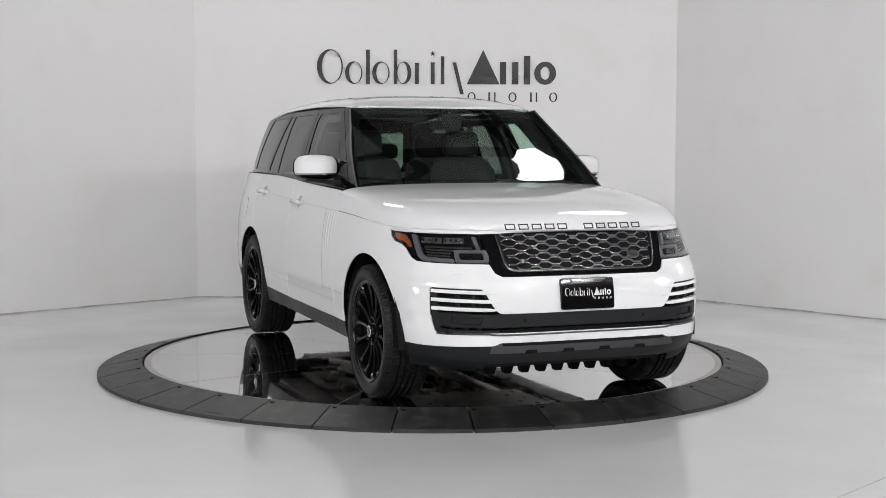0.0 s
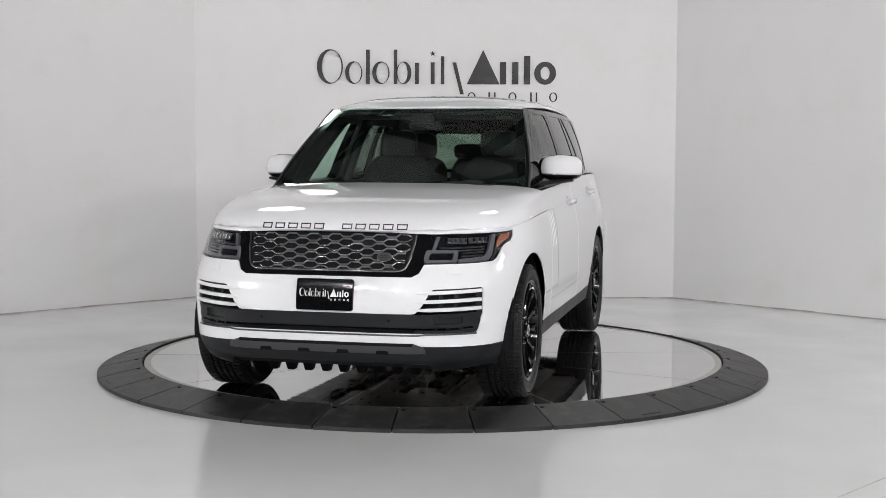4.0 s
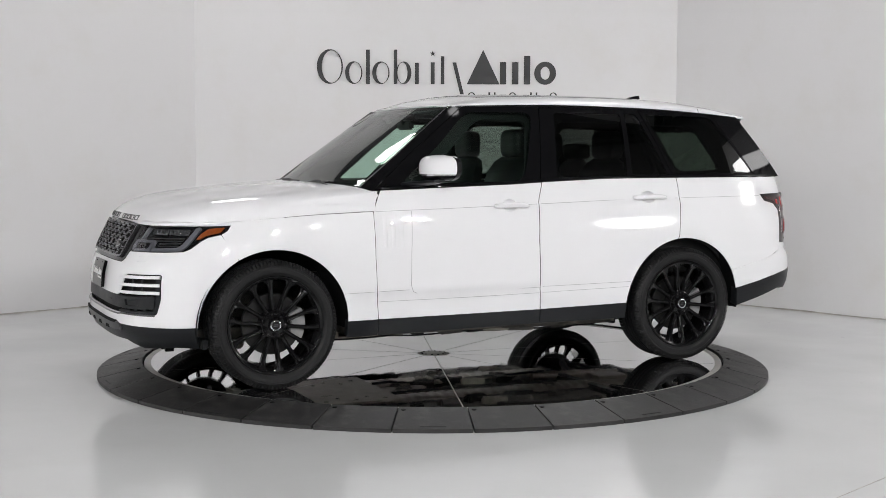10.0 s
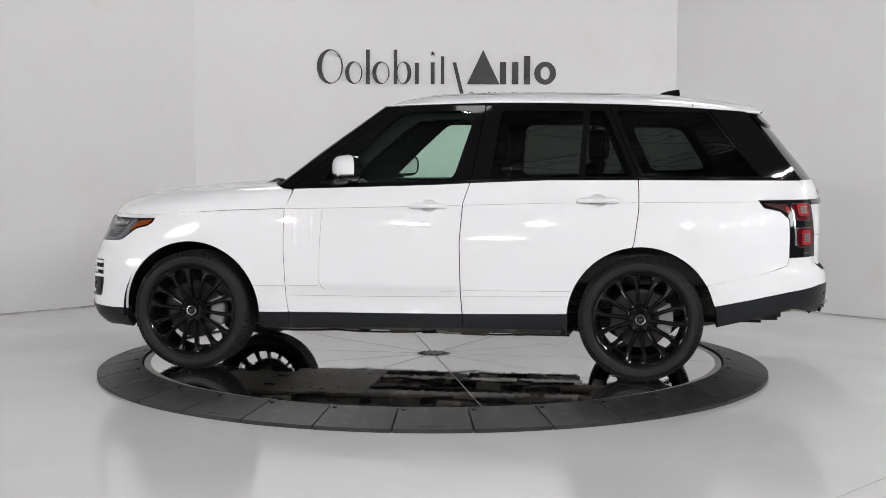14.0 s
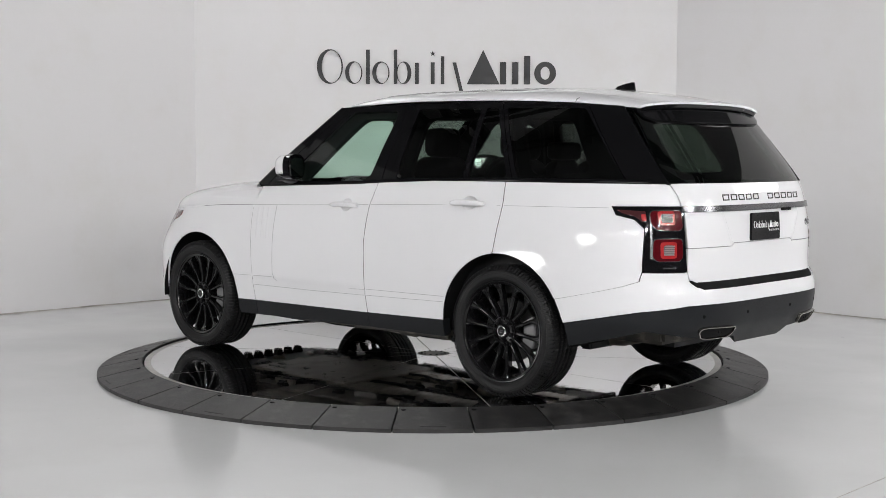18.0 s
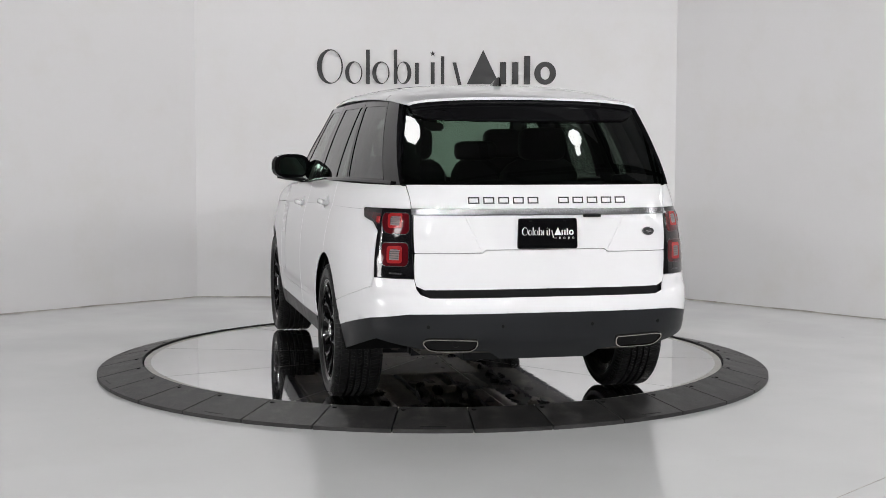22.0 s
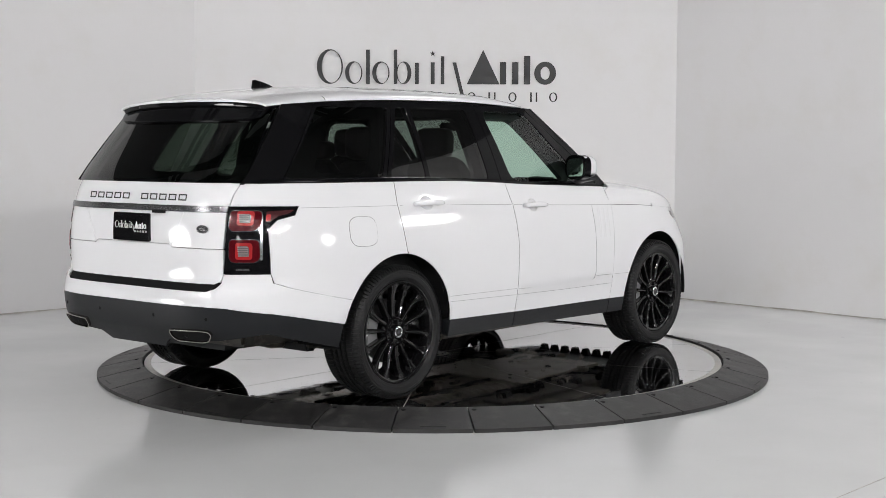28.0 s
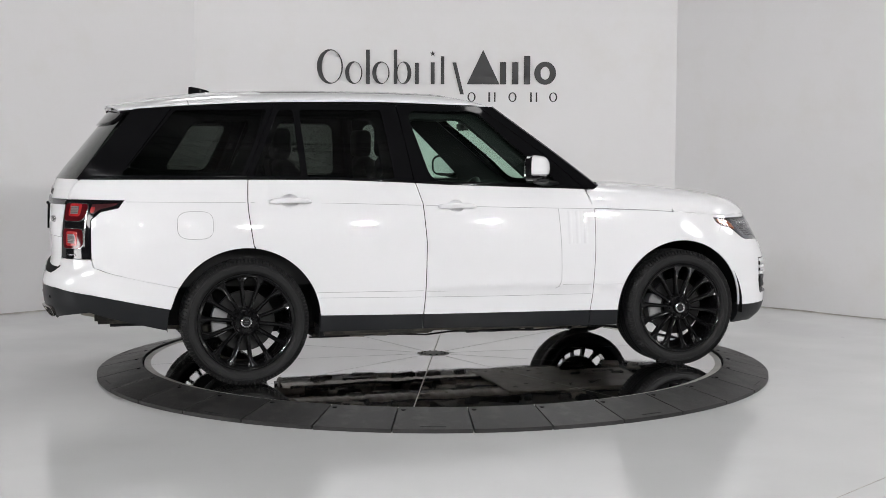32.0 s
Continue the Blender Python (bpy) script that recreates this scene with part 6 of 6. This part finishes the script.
# grey that paints the shade along creases of the white body
M_CREASE_SHADE = mat("crease_shade_grey", (0.36, 0.36, 0.37), 0.6, vary=0.05)
flanks()


def top():
    # antenna fin
    bm = bmesh.new()
    prof = [(-1.555, 0.0, 0.030), (-1.585, 0.022, 0.028), (-1.64, 0.040, 0.022), (-1.690, 0.053, 0.012), (-1.706, 0.053, 0.008), (-1.712, 0.0, 0.022)]
    rows = []
    for x, h, w in prof:
        zb = roof(x, 0)[2] - 0.004
        rows.append([bm.verts.new(p) for p in ((x, -w, zb), (x, -w * 0.35, zb + h), (x, w * 0.35, zb + h), (x, w, zb))])
    for a, b in zip(rows, rows[1:]):
        for i in range(3):
            bm.faces.new((a[i], a[i + 1], b[i + 1], b[i]))
    part("roof_antenna", bm, M_GLOSS, CAR, "gloss black shark-fin antenna", smooth=True, sharp=40)
    # panoramic roof glass and its front lip
    g = patch("sunroof", rounded([(-0.02, -0.54), (-0.02, 0.54), (-1.32, 0.54), (-1.32, -0.54)], 0.06), roof, M_GLOSS, CAR, "black panoramic roof glass", lift=0.0015, thick=0.008)
    # dark bars painting the shade in the roof's shut lines at the rails' ends
    for f in (1, -1):
        bars("roof_joint_shade", CAR, roof, [(-1.83 - 0.0 * i, f * (0.80 + 0.19 * i / 6)) for i in range(7)], 0.002, 0.0012, 0.004, M_DARK)
    patch("high_brake_light", [(-2.225, -0.42), (-2.225, 0.42), (-2.248, 0.42), (-2.248, -0.42)], roof, M_SMOKE, CAR, "dark high brake light strip", lift=-0.012, thick=0.02)
    # cowl and wipers
    def cowl(y, k):
        t = abs(y) / 0.84
        x0, z0 = 1.055 - 0.225 * t ** 2.6, 1.205 - 0.03 * t ** 3
        p = shield(y, 1.20)
        return (x0 + (p[0] - x0) * k, y, z0 + (1.195 - z0) * k + 0.004)
    patch("cowl_panel", [(-0.83, 0.0), (0.83, 0.0), (0.83, 1.0), (-0.83, 1.0)], cowl, M_TRIM, CAR, "black cowl panel below the windscreen", step=0.08, thick=0.02)
    for y0, y1 in ((-0.68, 0.02), (0.02, 0.62)):
        w = new("wiper")
        w.parent = CAR
        tagged(w, "black windscreen wiper lying along the cowl")
        bm = bmesh.new()
        pts = []
        for i in range(11):
            y = y0 + (y1 - y0) * i / 10
            p = shield(y, 1.215 + 0.012 * i / 10)
            pts.append((p[0] + 0.012, p[1], p[2] + 0.010))
        tube(bm, pts, 0.007, 6)
        part("blade", bm, M_DARK, w)
        bm = bmesh.new()
        q = pts[5]
        tube(bm, [(q[0] + 0.02, y1 + 0.03, q[2] - 0.015), (q[0] + 0.01, (q[1] + y1) / 2, q[2] + 0.012), (q[0] + 0.004, q[1], q[2] + 0.008)], 0.009, 6)
        part("arm", bm, M_TRIM, w)


top()


# ---- the cabin seen through the glass ----
def pillow(bm, x0, x1, y0, y1, z0, z1, n=4.5):
    """A padded block with generously rounded edges."""
    r = bmesh.ops.create_uvsphere(bm, u_segments=32, v_segments=18, radius=1.0)
    for v in r["verts"]:
        p = [math.copysign(abs(q) ** 1.0, q) for q in v.co]
        k = (abs(p[0]) ** n + abs(p[1]) ** n + abs(p[2]) ** n) ** (-1 / n)
        v.co = Vector(((x0 + x1) / 2 + (x1 - x0) / 2 * p[0] * k, (y0 + y1) / 2 + (y1 - y0) / 2 * p[1] * k, (z0 + z1) / 2 + (z1 - z0) / 2 * p[2] * k))
    return bm


def seat(name, x, y, w, label, rest_top=1.59, back_top=1.40, rest_w=0.27):
    s = new(name)
    s.parent = CAR
    tagged(s, label)
    bm = bmesh.new()
    pillow(bm, x - 0.02, x + 0.50, y - w / 2, y + w / 2, 0.62, 0.86)
    part("cushion", bm, M_CABIN, s, smooth=True)
    bm = bmesh.new()
    prev = None
    for dx, z, ww, d in ((0.0, 0.76, 0.94, 0.075), (-0.04, 0.92, 1.0, 0.08), (-0.09, 1.12, 1.0, 0.075), (-0.14, 1.30, 0.94, 0.06), (-0.165, back_top - 0.03, 0.80, 0.045), (-0.175, back_top, 0.60, 0.02)):
        hw = w / 2 * ww
        ring = [bm.verts.new(p) for p in ((x + dx + d, y - hw * 0.8, z), (x + dx + d, y + hw * 0.8, z), (x + dx + d * 0.3, y + hw, z), (x + dx - d, y + hw * 0.9, z), (x + dx - d, y - hw * 0.9, z), (x + dx + d * 0.3, y - hw, z))]
        if prev:
            for i in range(6):
                bm.faces.new((prev[i], prev[(i + 1) % 6], ring[(i + 1) % 6], ring[i]))
        prev = ring
    bm.faces.new(prev)
    part("backrest", bm, M_CABIN, s, smooth=True, sharp=60)
    bm = bmesh.new()
    pillow(bm, x - 0.245, x - 0.125, y - rest_w / 2, y + rest_w / 2, back_top - 0.005, rest_top)
    part("headrest", bm, M_CABIN, s, smooth=True)
    for d in (-0.06, 0.06):
        bm = bmesh.new()
        tube(bm, [(x - 0.175, y + d, back_top - 0.05), (x - 0.18, y + d, back_top + 0.05)], 0.007, 8)
        part("headrest_post", bm, M_CHROME, s)


M_DASH = mat("dash_leather", (0.022, 0.022, 0.023), 0.5, vary=0.12, scale=14, bump=0.2, bump_scale=250)
# cabin leather made lighter: the light on the steering wheel is in the colour
M_STEER = mat("lit_wheel_leather", (0.05, 0.05, 0.052), 0.4, vary=0.1, scale=20)


def cabin():
    seat("front_seat", -0.26, 0.38, 0.54, "black leather front seat with headrest")
    seat("front_seat", -0.26, -0.38, 0.54, "black leather front seat with headrest")
    for y, w, top, rw in ((0.43, 0.54, 1.585, 0.30), (0.0, 0.30, 1.50, 0.26), (-0.43, 0.54, 1.585, 0.30)):
        seat("rear_seat", -0.98, y, w, "black leather rear seat with headrest", top, 1.385, rw)
    # dashboard
    bm = bmesh.new()
    prof = [(0.50, 0.70), (0.50, 0.98), (0.53, 1.09), (0.62, 1.135), (0.80, 1.145), (0.93, 1.13), (0.93, 0.70)]
    rows = []
    for y in np.linspace(-0.80, 0.80, 13):
        bulge = 0.018 * math.exp(-((y - 0.38) / 0.2) ** 2)
        rows.append([bm.verts.new((x, float(y), z + (bulge if z > 1.05 else 0))) for x, z in prof])
    for a, b in zip(rows, rows[1:]):
        for i in range(len(prof) - 1):
            bm.faces.new((a[i], a[i + 1], b[i + 1], b[i]))
    part("dashboard", bm, M_DASH, CAR, "dark grey dashboard", smooth=True)
    bm = bmesh.new()
    box(bm, 0.488, 0.505, -0.10, 0.18, 0.93, 1.04, 0.006)
    part("centre_screen", bm, M_GLOSS, CAR, "black glass centre screen")
    bm = bmesh.new()
    box(bm, -0.30, 0.50, -0.12, 0.12, 0.55, 0.84, 0.03)
    part("centre_console", bm, M_CABIN, CAR, smooth=True)
    sw = new("steering_wheel")
    sw.parent = CAR
    tagged(sw, "black leather steering wheel")
    bm = bmesh.new()
    ring = [(0.0, 0.185 * math.cos(2 * math.pi * i / 40), 0.185 * math.sin(2 * math.pi * i / 40)) for i in range(41)]
    tube(bm, ring, 0.016, 10, False)
    part("wheel_ring", bm, M_STEER, sw, smooth=True)
    bm = bmesh.new()
    box(bm, -0.01, 0.04, -0.075, 0.075, -0.06, 0.06, 0.02)
    box(bm, 0.0, 0.02, -0.175, 0.175, -0.018, 0.018, 0.005)
    box(bm, 0.0, 0.02, -0.018, 0.018, -0.175, 0.0, 0.005)
    part("wheel_hub", bm, M_STEER, sw, smooth=True)
    sw.matrix_basis = Matrix.Translation((0.36, 0.38, 1.065)) @ Matrix.Rotation(radians(24), 4, "Y")
    bm = bmesh.new()
    box(bm, 0.20, 0.235, -0.12, 0.12, 1.585, 1.645, 0.012)
    tube(bm, [(0.30, 0, 1.70), (0.22, 0, 1.62)], 0.012, 8)
    part("rear_view_mirror", bm, M_CABIN, CAR, "black interior mirror", smooth=True)
    bm = bmesh.new()
    box(bm, 0.27, 0.36, -0.09, 0.09, 1.625, 1.69, 0.02)
    part("sensor_pod", bm, M_CABIN, CAR, "black sensor pod on the windscreen", smooth=True)
    for s in (1, -1):
        bm = bmesh.new()
        box(bm, -1.95, 0.80, 0.78 * s, 0.84 * s, 0.60, 1.215, 0.01)
        part("door_trim", bm, M_CABIN, CAR, "black door lining")
        bm = bmesh.new()
        box(bm, 0.05, 0.20, 0.12 * s, 0.50 * s, 1.66, 1.685, 0.006)
        part("sun_visor", bm, M_CABIN, CAR)
        # inner pillars
        bm = bmesh.new()
        tube(bm, [(-0.42, 0.80 * s, 1.22), (-0.50, 0.66 * s, 1.70)], 0.045, 8)
        part("b_pillar_trim", bm, M_CABIN, CAR, smooth=True)
        bm = bmesh.new()
        tube(bm, [(-1.42, 0.79 * s, 1.24), (-1.26, 0.655 * s, 1.69)], 0.04, 8)
        part("c_pillar_trim", bm, M_CABIN, CAR, smooth=True)
    bm = bmesh.new()
    box(bm, -2.35, -1.15, -0.78, 0.78, 0.98, 1.02, 0.01)
    part("load_cover", bm, M_CABIN, CAR, "black load-bay cover")


cabin()


def underside():
    """What the mirror plates show below the car."""
    def add(name, boxes, material, label="", bevel=0.012):
        for b in boxes:
            bm = bmesh.new()
            box(bm, *b, bevel)
            part(name, bm, material, CAR, label, smooth=True)
    add("skid_plate", [(1.05, 1.62, -0.38, 0.38, 0.225, 0.25)], M_PLATE, "dull aluminium engine skid plate")
    add("subframe_beam", [(0.95, 1.03, -0.60, 0.60, 0.24, 0.30), (-1.20, -1.12, -0.60, 0.60, 0.25, 0.31), (-1.80, -1.72, -0.55, 0.55, 0.27, 0.33)], M_TRIM)
    add("floor_shield", [(-0.10, 0.85, 0.20, 0.72, 0.255, 0.27), (-0.10, 0.85, -0.72, -0.20, 0.255, 0.27), (-1.02, -0.20, 0.25, 0.72, 0.25, 0.27), (-1.02, -0.20, -0.72, -0.25, 0.25, 0.27)], M_SHIELD, "dark floor shield")
    add("engine_shield", [(0.42, 1.10, -0.46, 0.46, 0.208, 0.222)], M_PLATE, "dull aluminium engine shield")
    # dark discs under the shield paint the shade of its holes
    for q in range(10):
        bm = bmesh.new()
        lathe(bm, [(0.0, 0.0), (0.016, 0.0), (0.016, 0.004)], 14, "z")
        h = part("drain_hole_disc", bm, M_DARK, CAR)
        h.location = (0.52 + 0.105 * (q % 5), -0.3 + 0.6 * (q // 5) + 0.08 * (q % 2), 0.2075)
    add("gearbox", [(0.0, 0.95, -0.16, 0.16, 0.24, 0.34)], M_PLATE, "cast gearbox housing", 0.04)
    add("differential", [(-1.62, -1.28, -0.15, 0.15, 0.24, 0.42)], M_PLATE, "cast axle housing", 0.05)
    for x in (WX, -WX):
        for s in (1, -1):
            bm = bmesh.new()
            tube(bm, [(x, 0.72 * s, 0.385), (x, 0.15 * s, 0.36)], 0.022, 10)
            part("drive_shaft", bm, M_PLATE, CAR, smooth=True)
            bm = bmesh.new()
            tube(bm, [(x - 0.02, 0.74 * s, 0.27), (x + 0.16, 0.30 * s, 0.29)], 0.028, 8)
            tube(bm, [(x - 0.02, 0.74 * s, 0.27), (x - 0.18, 0.30 * s, 0.29)], 0.028, 8)
            part("control_arm", bm, M_TRIM, CAR, smooth=True)
    rng = random.Random(5)
    # brackets, ribs, clips and covers
    for k in range(170):
        x, y = rng.uniform(-1.75, 1.9), rng.uniform(-0.62, 0.62)
        a, b = rng.uniform(0.02, 0.10), rng.uniform(0.012, 0.05)
        if 0.40 < x < 1.12 and abs(y) < 0.50:
            continue
        z = (0.215 if x > -0.9 else 0.275) + 0.02 * rng.random()
        bm = bmesh.new()
        box(bm, -a, a, -b, b, 0.0, 0.05, 0.01)
        ob = part("bracket", bm, (M_SHIELD, M_PLATE, M_TRIM, M_SHIELD, M_DARK)[k % 5], CAR, smooth=True)
        ob.matrix_basis = Matrix.Translation((x, y, z)) @ Matrix.Rotation(rng.uniform(-0.5, 0.5), 4, "Z") @ Matrix.Rotation(rng.uniform(-0.2, 0.2), 4, "X")
    # ribbed heat shields along the tunnel
    for y0 in (-0.30, 0.30):
        bm = bmesh.new()
        rows = []
        for i in range(49):
            x = -1.05 + 1.75 * i / 48
            rows.append([bm.verts.new((x, y0 + 0.11 * math.sin(q * math.pi / 6 - math.pi / 2), 0.245 - 0.028 * math.cos(q * math.pi / 6 - math.pi / 2) + 0.006 * (i % 2))) for q in range(7)])
        for a, b in zip(rows, rows[1:]):
            for q in range(6):
                bm.faces.new((a[q], a[q + 1], b[q + 1], b[q]))
        part("heat_shield", bm, M_EXH, CAR, "ribbed worn metal heat shield")
    # pipes and hoses
    for k in range(4):
        y = -0.55 + 0.37 * k
        pts = [(1.2 - 2.2 * i / 14, y + 0.035 * noise.noise((i * 0.5, k * 3.1, 0.0)), 0.222 + 0.015 * noise.noise((i * 0.6, k * 1.7, 5.0))) for i in range(15)]
        bm = bmesh.new()
        tube(bm, pts, 0.006 + 0.003 * (k % 3), 7)
        part("pipe", bm, M_TRIM, CAR, smooth=True)
    bm = bmesh.new()
    tube(bm, [(0.0, 0, 0.30), (-1.30, 0, 0.33)], 0.03, 12)
    part("prop_shaft", bm, M_PLATE, CAR, smooth=True)


M_PLATE = mat("dull_aluminium", (0.27, 0.25, 0.215), 0.5, metal=0.5, vary=0.3, scale=8, bump=0.2, stain=(0.14, 0.12, 0.10), stain_scale=6, stain_amount=0.7)
underside()


# ---- the sign on the back wall: a dealer's mark, shown as plain ovals, uprights and a wedge ----
def sign():
    ob = new("wall_sign")
    tagged(ob, "black raised lettering on the white studio wall", "sign")
    for kind, o, hole in mark_loops():
        bm = bmesh.new()
        shape_slab(bm, o, hole, lambda x, y, d: (x * SIGN_W / 100, -0.012 + d, y * SIGN_W / 100), 0.012)
        part(kind, bm, M_LETTER, ob)
    ob.matrix_basis = Matrix.Translation((SIGN_X, SIGN_Y - 0.001, SIGN_Z))


SIGN_W = 2.465
SIGN_X, SIGN_Y, SIGN_Z = -1.200, 4.193, 2.137
sign()


# ---- what moves: the turntable's disc and the car on it turn together ----
def motions():
    walk(TABLE, [(t, pose(0, 0, 0, 0, 0, a)) for t, a in TURN])
    walk(CAR, [(t, pose(0, 0, CAR_Z, 0, 0, a)) for t, a in TURN])


CAR_Z = 0.0055
motions()
